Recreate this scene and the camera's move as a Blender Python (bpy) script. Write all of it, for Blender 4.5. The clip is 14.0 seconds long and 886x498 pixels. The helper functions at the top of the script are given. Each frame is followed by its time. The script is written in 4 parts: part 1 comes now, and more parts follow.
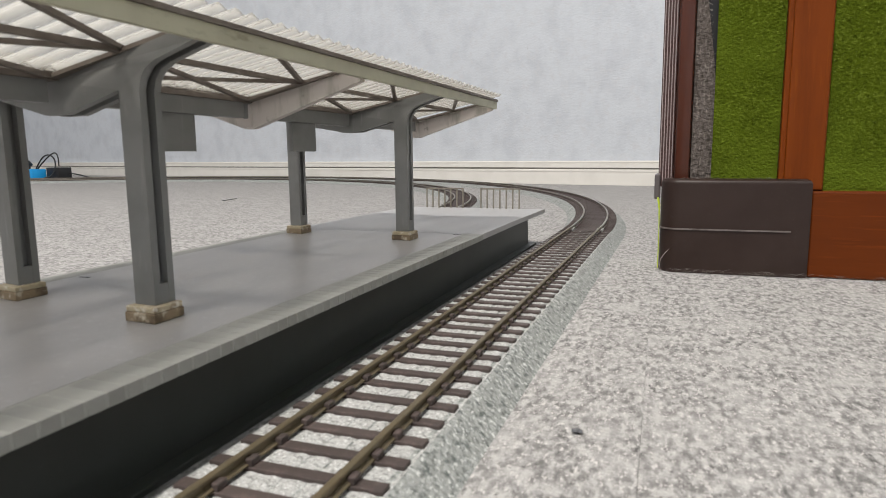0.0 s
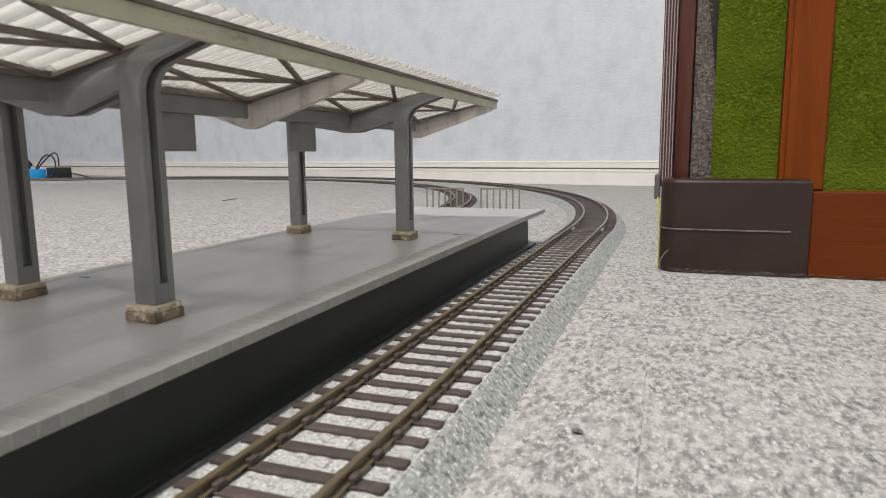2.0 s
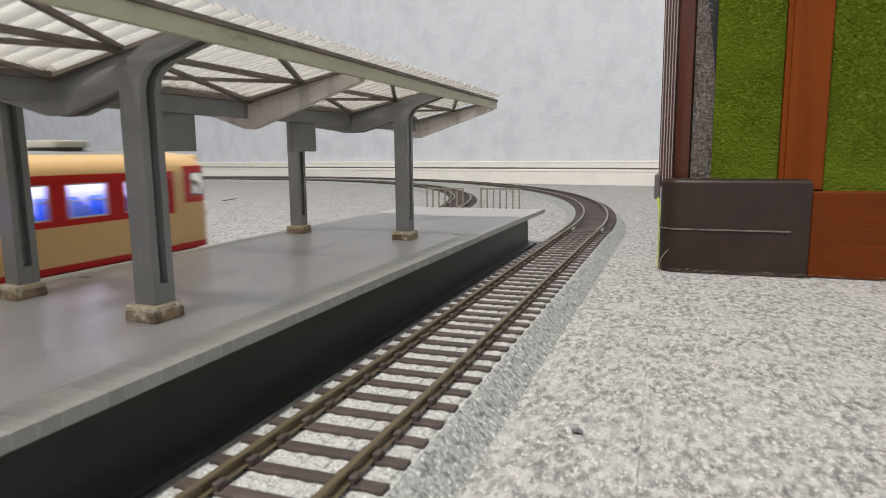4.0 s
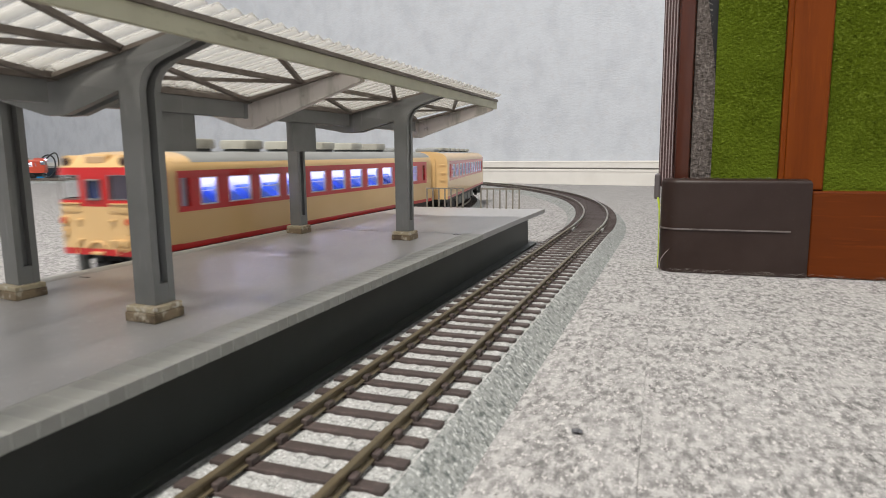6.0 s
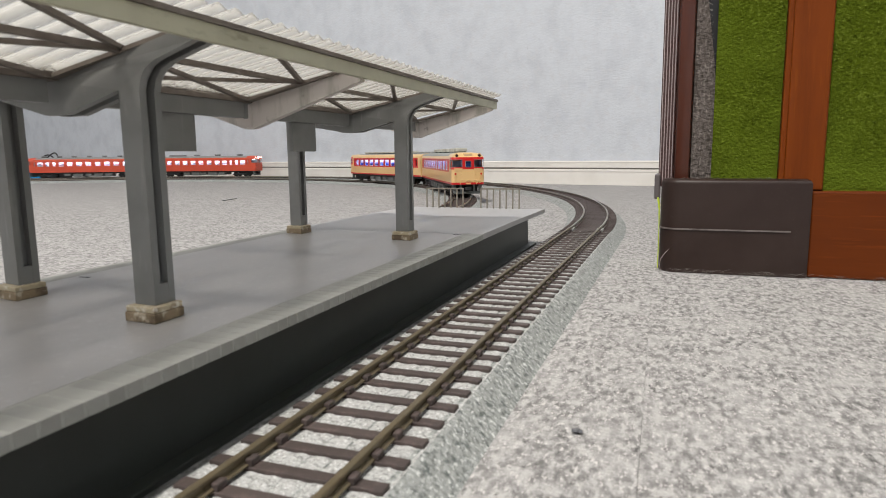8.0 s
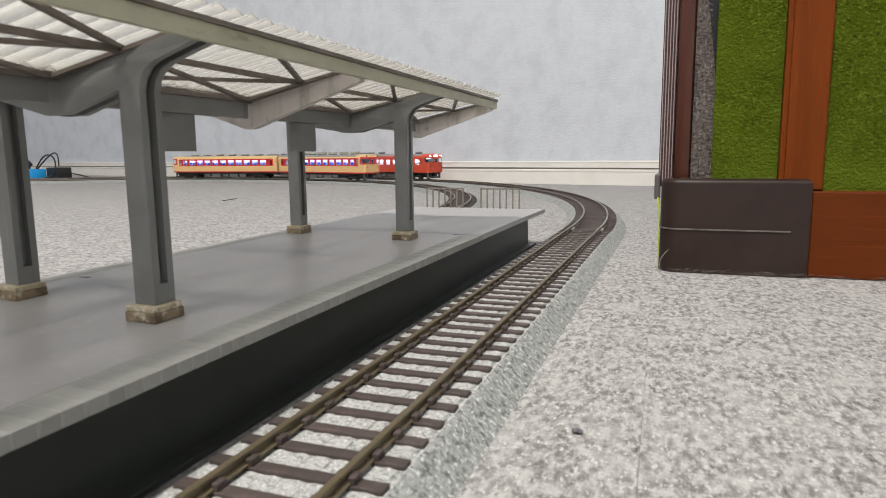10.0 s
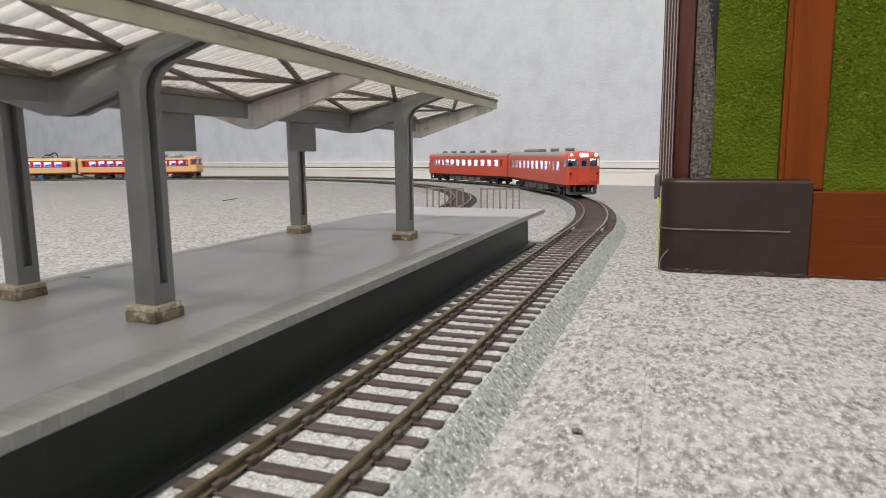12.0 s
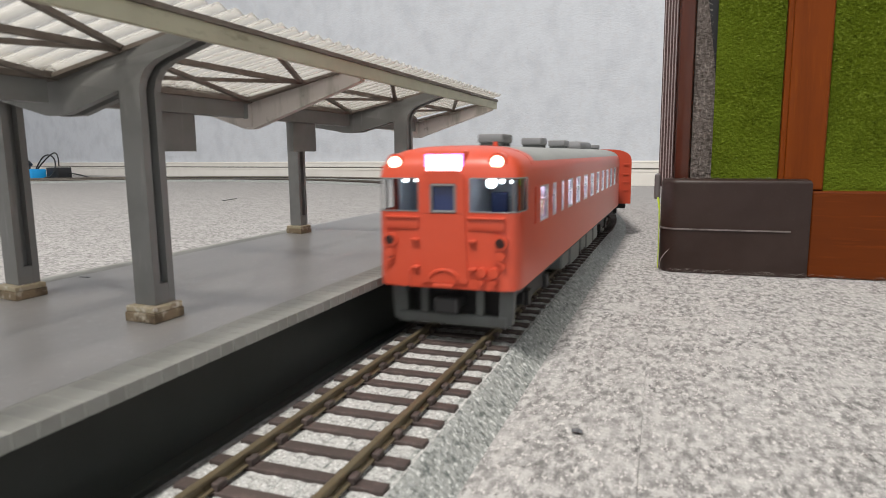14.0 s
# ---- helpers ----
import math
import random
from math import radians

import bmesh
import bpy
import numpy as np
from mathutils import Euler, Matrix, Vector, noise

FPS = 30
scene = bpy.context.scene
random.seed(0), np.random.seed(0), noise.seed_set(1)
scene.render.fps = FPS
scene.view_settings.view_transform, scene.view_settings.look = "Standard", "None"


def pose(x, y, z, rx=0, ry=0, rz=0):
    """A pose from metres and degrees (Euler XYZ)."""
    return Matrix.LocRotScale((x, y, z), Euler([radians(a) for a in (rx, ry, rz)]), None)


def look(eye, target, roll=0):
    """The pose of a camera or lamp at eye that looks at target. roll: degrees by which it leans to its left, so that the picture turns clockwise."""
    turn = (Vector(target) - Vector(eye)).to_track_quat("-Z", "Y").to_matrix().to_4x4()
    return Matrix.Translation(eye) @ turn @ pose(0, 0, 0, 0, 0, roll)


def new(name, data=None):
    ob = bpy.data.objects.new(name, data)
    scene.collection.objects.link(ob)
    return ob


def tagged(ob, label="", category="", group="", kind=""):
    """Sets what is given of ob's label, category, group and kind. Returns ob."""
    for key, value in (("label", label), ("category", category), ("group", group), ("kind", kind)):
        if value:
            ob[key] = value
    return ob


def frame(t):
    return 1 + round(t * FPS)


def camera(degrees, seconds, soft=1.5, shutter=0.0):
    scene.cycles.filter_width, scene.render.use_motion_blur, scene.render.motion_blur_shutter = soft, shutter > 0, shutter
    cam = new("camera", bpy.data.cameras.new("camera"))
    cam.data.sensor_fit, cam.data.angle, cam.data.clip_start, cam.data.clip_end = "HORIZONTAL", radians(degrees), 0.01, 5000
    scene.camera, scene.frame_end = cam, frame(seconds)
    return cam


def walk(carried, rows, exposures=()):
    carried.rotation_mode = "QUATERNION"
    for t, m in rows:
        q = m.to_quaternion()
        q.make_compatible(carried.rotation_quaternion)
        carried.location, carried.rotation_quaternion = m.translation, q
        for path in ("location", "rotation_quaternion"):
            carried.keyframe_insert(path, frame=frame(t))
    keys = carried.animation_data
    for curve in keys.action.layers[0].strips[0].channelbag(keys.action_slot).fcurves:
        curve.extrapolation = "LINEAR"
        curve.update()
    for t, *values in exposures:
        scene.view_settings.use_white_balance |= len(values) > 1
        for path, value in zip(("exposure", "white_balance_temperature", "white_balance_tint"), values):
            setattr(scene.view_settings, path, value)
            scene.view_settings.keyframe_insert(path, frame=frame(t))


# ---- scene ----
# ---------------------------------------------------------------- camera
MM = 0.001
cam = camera(69.02, 14.0, soft=0.8, shutter=0.35)
cam.data.dof.use_dof, cam.data.dof.focus_distance, cam.data.dof.aperture_fstop = True, 0.62, 66.0
EYE = Vector((0.0528, -0.0787, 0.05345))


def held(yaw, pitch, roll):
    """The fixed camera: yaw to the left of the straight track, pitch downwards."""
    a, b = radians(yaw), radians(pitch)
    way = Vector((-math.sin(a) * math.cos(b), math.cos(a) * math.cos(b), -math.sin(b)))
    return look(EYE, EYE + way, roll)


STAND = held(20.0, 8.33, -0.594)
walk(cam, [(0, STAND), (14, STAND)])

# ---------------------------------------------------------------- world and light
world = bpy.data.worlds.new("world")
scene.world = world
world.use_nodes = True
world.node_tree.nodes["Background"].inputs[0].default_value = (0.85, 0.92, 1.0, 1)
world.node_tree.nodes["Background"].inputs[1].default_value = 0.05
scene.view_settings.exposure = 0.0
LAMP_POWER = 81.0
LAMP_AT = (-0.24, -0.85)

# track plan, in millimetres: x across, y along the straight, z up
R_OUT, Y_OUT = 864.0, 327.0
X_IN, R_IN, Y_IN = -130.0, 724.0, 361.0
RAIL_TOP, SLEEPER_TOP = 8.25, 6.1
DECK = 21.5
WALL_Y, WALL_SLOPE = 1026.0, -0.271
ROOM = pose(0, WALL_Y * MM, 0, 0, 0, math.degrees(math.atan(WALL_SLOPE)))


# ---------------------------------------------------------------- materials
def material(name, colour, rough=0.6, metal=0.0, spots=(), bump=None, spec=0.5, coat=0.0, emit=None, trans=0.0, ior=1.45, island=0.0):
    """A procedural surface. spots: rows of (scale per metre, other colour, low, high, detail). bump: (scale, strength)."""
    m = bpy.data.materials.new(name)
    m.use_nodes = True
    nt = m.node_tree
    b = nt.nodes["Principled BSDF"]
    b.inputs["Roughness"].default_value, b.inputs["Metallic"].default_value = rough, metal
    b.inputs["Specular IOR Level"].default_value = spec
    b.inputs["Coat Weight"].default_value = coat
    b.inputs["Transmission Weight"].default_value, b.inputs["IOR"].default_value = trans, ior
    co = nt.nodes.new("ShaderNodeTexCoord")
    last = nt.nodes.new("ShaderNodeRGB").outputs[0]
    last.default_value = (*colour, 1)
    for i, (scale, other, low, high, detail) in enumerate(spots):
        stretch = nt.nodes.new("ShaderNodeMapping")
        nt.links.new(co.outputs["Object"], stretch.inputs[0])
        s = scale if isinstance(scale, tuple) else (scale, scale, scale)
        stretch.inputs["Scale"].default_value = s
        stretch.inputs["Location"].default_value = (3.1 * i, 1.7 * i, 0.4 * i)
        n = nt.nodes.new("ShaderNodeTexNoise")
        n.inputs["Scale"].default_value, n.inputs["Detail"].default_value, n.inputs["Roughness"].default_value = 1.0, detail, 0.62
        nt.links.new(stretch.outputs[0], n.inputs["Vector"])
        ramp = nt.nodes.new("ShaderNodeMapRange")
        ramp.inputs[1].default_value, ramp.inputs[2].default_value = low, high
        nt.links.new(n.outputs["Fac"], ramp.inputs[0])
        mix = nt.nodes.new("ShaderNodeMix")
        mix.data_type = "RGBA"
        nt.links.new(ramp.outputs[0], mix.inputs[0])
        nt.links.new(last, mix.inputs[6])
        mix.inputs[7].default_value = (*other, 1)
        last = mix.outputs[2]
    if island:
        info = nt.nodes.new("ShaderNodeObjectInfo")
        rng = nt.nodes.new("ShaderNodeMapRange")
        rng.inputs[3].default_value, rng.inputs[4].default_value = 1 - island, 1 + island
        nt.links.new(info.outputs["Random"], rng.inputs[0])
        hsv = nt.nodes.new("ShaderNodeHueSaturation")
        nt.links.new(rng.outputs[0], hsv.inputs["Value"])
        nt.links.new(last, hsv.inputs["Color"])
        last = hsv.outputs[0]
    nt.links.new(last, b.inputs["Base Color"])
    if emit:
        b.inputs["Emission Color"].default_value, b.inputs["Emission Strength"].default_value = (*emit[0], 1), emit[1]
    if bump:
        n = nt.nodes.new("ShaderNodeTexNoise")
        n.inputs["Scale"].default_value, n.inputs["Detail"].default_value = bump[0], 4
        nt.links.new(co.outputs["Object"], n.inputs["Vector"])
        k = nt.nodes.new("ShaderNodeBump")
        k.inputs["Strength"].default_value = bump[1]
        k.inputs["Distance"].default_value = bump[2] if len(bump) > 2 else 0.0005
        nt.links.new(n.outputs["Fac"], k.inputs["Height"])
        nt.links.new(k.outputs[0], b.inputs["Normal"])
    return m


M = {}
M["carpet"] = material("carpet", (0.180, 0.175, 0.171), 0.95, spec=0.1, bump=(800, 0.45, 0.0014), spots=(
    ((520, 260, 400), (0.435, 0.423, 0.414), 0.40, 0.60, 7),
    ((600, 300, 480), (0.112, 0.109, 0.107), 0.57, 0.68, 7),
    ((110, 65, 80), (0.42, 0.409, 0.40), 0.47, 0.78, 5),
    ((240, 125, 200), (0.155, 0.151, 0.148), 0.57, 0.74, 6),
    ((1300, 620, 900), (0.56, 0.532, 0.518), 0.55, 0.68, 4)))
M["wallpaper"] = material("wallpaper", (0.61, 0.637, 0.68), 0.85, spec=0.2, bump=(240, 0.55, 0.0013), spots=(
    ((22, 22, 22), (0.54, 0.565, 0.61), 0.45, 0.65, 4), ((95, 95, 95), (0.585, 0.60, 0.635), 0.52, 0.70, 3), ((420, 420, 420), (0.46, 0.48, 0.52), 0.66, 0.80, 2)))
M["skirting"] = material("skirting", (0.80, 0.77, 0.72), 0.45, spots=((30, (0.75, 0.72, 0.67), 0.45, 0.7, 3),))
M["skirting_groove"] = material("skirting_groove", (0.25, 0.235, 0.21), 0.7)
M["ceiling"] = material("ceiling", (0.78, 0.78, 0.77), 0.9, spots=((40, (0.74, 0.74, 0.73), 0.4, 0.7, 3),))
M["lamp"] = material("lamp", (0.9, 0.9, 0.9), 0.5, emit=((1, 0.98, 0.95), 3.0))
M["ballast"] = material("ballast", (0.31, 0.32, 0.308), 0.9, spec=0.2, bump=(800, 0.9, 0.0008), spots=(
    (560, (0.13, 0.142, 0.136), 0.48, 0.64, 4), (900, (0.58, 0.59, 0.575), 0.54, 0.66, 3)))
M["ballast_top"] = material("ballast_top", (0.46, 0.46, 0.45), 0.9, spec=0.2, bump=(1500, 1.0, 0.0008), spots=(
    (900, (0.28, 0.28, 0.27), 0.48, 0.62, 3), (1600, (0.68, 0.68, 0.67), 0.54, 0.66, 2)))
M["ballast_brown"] = material("ballast_brown", (0.070, 0.060, 0.054), 0.9, spec=0.2, bump=(1500, 1.0, 0.0008), spots=(
    (900, (0.036, 0.031, 0.028), 0.46, 0.60, 3), (500, (0.22, 0.20, 0.19), 0.66, 0.74, 3)))
M["sleeper"] = material("sleeper", (0.062, 0.047, 0.043), 0.55, spots=((500, (0.10, 0.072, 0.066), 0.5, 0.7, 3),), island=0.12)
M["rail_old"] = material("rail_old", (0.145, 0.118, 0.073), 0.42, 0.45, spots=((200, (0.16, 0.125, 0.075), 0.46, 0.66, 3), (700, (0.10, 0.075, 0.05), 0.62, 0.74, 2)))
M["rail_new"] = material("rail_new", (0.36, 0.33, 0.28), 0.32, 0.9, spots=((200, (0.22, 0.19, 0.15), 0.5, 0.7, 3),))
M["deck"] = material("deck", (0.35, 0.342, 0.342), 0.34, spec=0.5, bump=(2200, 0.12, 0.0003), spots=(
    ((60, 14, 60), (0.312, 0.306, 0.308), 0.42, 0.68, 3), (700, (0.39, 0.39, 0.39), 0.58, 0.75, 2)))
M["deck_edge"] = material("deck_edge", (0.285, 0.285, 0.266), 0.50, spots=((300, (0.30, 0.30, 0.278), 0.45, 0.65, 3),), island=0.07)
M["mortar"] = material("mortar", (0.345, 0.345, 0.322), 0.6, spots=((300, (0.325, 0.325, 0.303), 0.45, 0.65, 3),))
M["skirt"] = material("skirt", (0.034, 0.038, 0.035), 0.42, spots=((60, (0.042, 0.046, 0.043), 0.4, 0.7, 3), (700, (0.05, 0.052, 0.05), 0.70, 0.80, 2)))
M["column"] = material("column", (0.205, 0.207, 0.204), 0.45, spots=((90, (0.180, 0.182, 0.179), 0.45, 0.68, 3), ((400, 400, 60), (0.25, 0.25, 0.245), 0.62, 0.76, 3)), bump=(1500, 0.1, 0.0003))
M["beam"] = material("beam", (0.62, 0.57, 0.54), 0.5, spots=(((120, 120, 30), (0.40, 0.38, 0.34), 0.52, 0.64, 4), (260, (0.26, 0.235, 0.205), 0.62, 0.76, 3)))
M["fascia"] = material("fascia", (0.47, 0.455, 0.34), 0.5, spots=((60, (0.40, 0.38, 0.285), 0.45, 0.7, 3), ((260, 60, 200), (0.17, 0.15, 0.10), 0.58, 0.74, 4)))
M["purlin"] = material("purlin", (0.155, 0.130, 0.110), 0.6, spots=((200, (0.20, 0.172, 0.15), 0.45, 0.7, 3),))
M["wood_block"] = material("wood_block", (0.27, 0.205, 0.13), 0.6, spots=((160, (0.13, 0.095, 0.06), 0.48, 0.62, 3), (420, (0.58, 0.52, 0.42), 0.56, 0.72, 2)), island=0.1)
M["block_cap"] = material("block_cap", (0.46, 0.39, 0.27), 0.6, spots=((200, (0.22, 0.16, 0.10), 0.54, 0.66, 3), (420, (0.66, 0.62, 0.54), 0.56, 0.70, 2)))
M["brass"] = material("brass", (0.24, 0.215, 0.175), 0.45, 0.3, spots=((300, (0.20, 0.18, 0.15), 0.5, 0.7, 2),))
M["plastic_brown"] = material("plastic_brown", (0.026, 0.015, 0.012), 0.42, spec=0.28, bump=(900, 0.10, 0.0004), spots=((40, (0.035, 0.022, 0.018), 0.4, 0.7, 3), (800, (0.046, 0.032, 0.028), 0.66, 0.78, 2)))
# Worn pale grey; the highlight along the guard's rib is put into it
M["rib_glint_fray"] = material("rib_glint_fray", (0.17, 0.145, 0.135), 0.4, spots=((300, (0.08, 0.062, 0.056), 0.5, 0.68, 3),))
M["wood_red"] = material("wood_red", (0.160, 0.034, 0.003), 0.40, spec=0.16, coat=0.0, bump=(500, 0.06, 0.0003), spots=(
    ((160, 160, 14), (0.125, 0.026, 0.0025), 0.44, 0.66, 5), ((600, 600, 40), (0.21, 0.05, 0.005), 0.58, 0.75, 3)))
M["wood_rail"] = material("wood_rail", (0.115, 0.0245, 0.003), 0.40, spec=0.16, coat=0.0, spots=(
    ((14, 160, 160), (0.098, 0.020, 0.0025), 0.44, 0.66, 5), ((40, 600, 600), (0.155, 0.034, 0.004), 0.58, 0.75, 3)))
M["felt"] = material("felt", (0.062, 0.085, 0.006), 0.98, spec=0.05, bump=(900, 0.9, 0.0013), spots=(
    (620, (0.115, 0.150, 0.018), 0.52, 0.68, 4), (520, (0.036, 0.052, 0.003), 0.54, 0.68, 4), (25, (0.088, 0.122, 0.010), 0.5, 0.7, 2), (1100, (0.20, 0.24, 0.06), 0.68, 0.76, 2)))
M["fibre"] = material("fibre", (0.115, 0.098, 0.088), 0.95, spec=0.1, bump=(700, 1.0, 0.0015), spots=(((900, 900, 300), (0.19, 0.165, 0.15), 0.52, 0.66, 4), ((700, 700, 260), (0.07, 0.058, 0.052), 0.52, 0.66, 3)))
M["edge_lacquer"] = material("edge_lacquer", (0.075, 0.018, 0.008), 0.3, coat=0.3, spots=(((200, 200, 20), (0.055, 0.013, 0.006), 0.45, 0.65, 4),))
M["edge_dark"] = material("edge_dark", (0.055, 0.024, 0.020), 0.5)
M["edge_pale"] = material("edge_pale", (0.33, 0.27, 0.27), 0.5)
M["tape"] = material("tape", (0.52, 0.66, 0.045), 0.6, spots=((200, (0.42, 0.55, 0.04), 0.5, 0.7, 2),))
M["bracket"] = material("bracket", (0.10, 0.085, 0.085), 0.3, coat=0.4)
M["black"] = material("black", (0.018, 0.018, 0.020), 0.45)
M["cable"] = material("cable", (0.022, 0.022, 0.024), 0.5)
M["blue_plastic"] = material("blue_plastic", (0.02, 0.36, 0.80), 0.4)
M["glass"] = material("glass", (0.95, 0.97, 1.0), 0.03, trans=1.0, ior=1.12)
M["glass_blue"] = material("glass_blue", (0.012, 0.028, 0.11), 0.12, coat=0.5)
M["wheel"] = material("wheel", (0.05, 0.045, 0.042), 0.4, 0.6)
M["gear"] = material("gear", (0.020, 0.020, 0.021), 0.6)
M["gear_grey"] = material("gear_grey", (0.125, 0.135, 0.13), 0.55, spots=((150, (0.115, 0.12, 0.118), 0.45, 0.7, 2),))
M["car_roof"] = material("car_roof", (0.27, 0.275, 0.265), 0.5, spots=((50, (0.24, 0.245, 0.235), 0.4, 0.7, 2),))
M["vent_pale"] = material("vent_pale", (0.42, 0.41, 0.35), 0.5, spots=((90, (0.32, 0.305, 0.26), 0.4, 0.7, 2),))
M["vent_grey"] = material("vent_grey", (0.20, 0.20, 0.205), 0.5)
M["cream"] = material("cream", (0.74, 0.49, 0.225), 0.28, coat=0.25, spots=((30, (0.71, 0.465, 0.21), 0.4, 0.7, 2),))
M["crimson"] = material("crimson", (0.56, 0.017, 0.018), 0.28, coat=0.35, spots=((30, (0.53, 0.016, 0.017), 0.4, 0.7, 2),))
M["vermilion"] = material("vermilion", (0.58, 0.080, 0.040), 0.36, coat=0.08, spots=((30, (0.55, 0.074, 0.037), 0.4, 0.7, 2),))
M["inside"] = material("inside", (0.66, 0.64, 0.78), 0.6)
M["seat_blue"] = material("seat_blue", (0.03, 0.13, 0.66), 0.6)
M["seat_grey"] = material("seat_grey", (0.66, 0.66, 0.76), 0.6)
M["cab_inside"] = material("cab_inside", (0.44, 0.47, 0.52), 0.6)
M["cab_seat"] = material("cab_seat", (0.012, 0.025, 0.09), 0.6)
# Cream cabs: their lilac lighting is put into this paler cab colour
M["cab_lit_tone"] = material("cab_lit_tone", (0.62, 0.60, 0.72), 0.6)
M["rim"] = material("rim", (0.26, 0.25, 0.25), 0.4, 0.4)
M["window_frame"] = material("window_frame", (0.62, 0.62, 0.62), 0.35, 0.5)
M["strip"] = material("strip", (0.9, 0.9, 1.0), 0.5, emit=((0.74, 0.74, 1.0), 9.0))
M["strip_white"] = material("strip_white", (0.9, 0.9, 0.95), 0.5, emit=((0.92, 0.93, 1.0), 17.0))
M["cab_light"] = material("cab_light", (0.9, 0.9, 1.0), 0.5, emit=((0.82, 0.95, 1.0), 7.0))
M["head_lamp"] = material("head_lamp", (0.9, 0.9, 0.8), 0.4, emit=((1.0, 0.88, 0.66), 5.0))
M["sign_lamp"] = material("sign_lamp", (0.9, 0.9, 1.0), 0.4, emit=((0.93, 0.82, 1.0), 5.0))
M["lamp_dark"] = material("lamp_dark", (0.035, 0.014, 0.012), 0.3, coat=0.3)
M["tail_lamp"] = material("tail_lamp", (0.5, 0.03, 0.01), 0.3, emit=((1.0, 0.16, 0.05), 0.06))
M["sign_glare"] = material("sign_glare", (0.5, 0.3, 0.8), 0.4, emit=((0.62, 0.30, 1.0), 1.3))
M["sign_plain"] = material("sign_plain", (0.62, 0.42, 0.24), 0.5)
M["fuzz"] = material("fuzz", (0.30, 0.28, 0.265), 0.9)
M["seam_dark"] = material("seam_dark", (0.12, 0.12, 0.13), 0.95)
M["seam"] = material("seam", (0.42, 0.415, 0.41), 0.95)


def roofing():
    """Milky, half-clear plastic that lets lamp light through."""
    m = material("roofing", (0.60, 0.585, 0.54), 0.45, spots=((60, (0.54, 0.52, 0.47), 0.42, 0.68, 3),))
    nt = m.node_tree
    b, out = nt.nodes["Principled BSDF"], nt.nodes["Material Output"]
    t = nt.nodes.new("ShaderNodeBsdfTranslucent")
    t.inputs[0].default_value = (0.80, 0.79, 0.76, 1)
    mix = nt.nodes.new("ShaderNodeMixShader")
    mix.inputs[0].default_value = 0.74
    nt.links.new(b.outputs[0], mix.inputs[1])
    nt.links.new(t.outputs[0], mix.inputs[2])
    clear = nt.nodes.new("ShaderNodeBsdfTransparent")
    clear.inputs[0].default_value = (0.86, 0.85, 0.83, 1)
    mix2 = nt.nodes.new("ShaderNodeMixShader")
    # corrugation's light and dark stripes put into milky and clear bands at its pitch
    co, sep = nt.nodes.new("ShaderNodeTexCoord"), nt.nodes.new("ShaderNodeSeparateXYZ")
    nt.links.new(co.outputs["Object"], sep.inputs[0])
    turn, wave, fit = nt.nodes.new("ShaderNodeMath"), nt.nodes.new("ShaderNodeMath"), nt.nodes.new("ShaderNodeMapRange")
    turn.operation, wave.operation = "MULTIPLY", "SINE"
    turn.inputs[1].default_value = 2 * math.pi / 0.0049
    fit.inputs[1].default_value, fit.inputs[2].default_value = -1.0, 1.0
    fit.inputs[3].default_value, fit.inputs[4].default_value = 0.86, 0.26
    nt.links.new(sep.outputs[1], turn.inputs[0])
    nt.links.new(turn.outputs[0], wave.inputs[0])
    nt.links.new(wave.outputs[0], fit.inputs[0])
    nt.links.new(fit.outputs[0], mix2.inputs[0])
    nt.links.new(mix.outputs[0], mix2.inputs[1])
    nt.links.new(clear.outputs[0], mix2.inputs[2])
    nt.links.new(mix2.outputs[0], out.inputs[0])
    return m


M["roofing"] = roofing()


# ---------------------------------------------------------------- mesh helpers (millimetres)
def box(bm, x0, x1, y0, y1, z0, z1, bevel=0.0, m=None):
    vs = [bm.verts.new((x, y, z)) for z in (z0, z1) for y in (y0, y1) for x in (x0, x1)]
    fs = [bm.faces.new([vs[i] for i in f]) for f in ((0, 2, 3, 1), (4, 5, 7, 6), (0, 1, 5, 4), (2, 6, 7, 3), (0, 4, 6, 2), (1, 3, 7, 5))]
    if bevel:
        made = bmesh.ops.bevel(bm, geom=list({e for f in fs for e in f.edges}), offset=bevel, segments=2, affect="EDGES", profile=0.5)
        vs = list({v for f in made["faces"] for v in f.verts} | {v for v in vs if v.is_valid})
    if m is not None:
        bmesh.ops.transform(bm, matrix=m, verts=vs)
    return vs


def prism(bm, outline, axis, a, b):
    """An outline extruded along axis from a to b. The outline's two numbers are the other axes in the order x, y, z."""
    def at(p, d):
        return {"x": (d, p[0], p[1]), "y": (p[0], d, p[1]), "z": (p[0], p[1], d)}[axis]
    lo = [bm.verts.new(at(p, a)) for p in outline]
    hi = [bm.verts.new(at(p, b)) for p in outline]
    n = len(outline)
    fs = [bm.faces.new(lo), bm.faces.new(hi[::-1])] + [bm.faces.new((lo[i], hi[i], hi[(i + 1) % n], lo[(i + 1) % n])) for i in range(n)]
    bmesh.ops.recalc_face_normals(bm, faces=fs)
    return lo + hi


def rod(bm, a, b, r, sides=8, r2=None):
    """A round bar from a to b."""
    a, b = Vector(a), Vector(b)
    turn = (b - a).to_track_quat("Z", "Y").to_matrix().to_4x4()
    bmesh.ops.create_cone(bm, cap_ends=True, segments=sides, radius1=r, radius2=r if r2 is None else r2, depth=(b - a).length,
                          matrix=Matrix.Translation((a + b) / 2) @ turn)


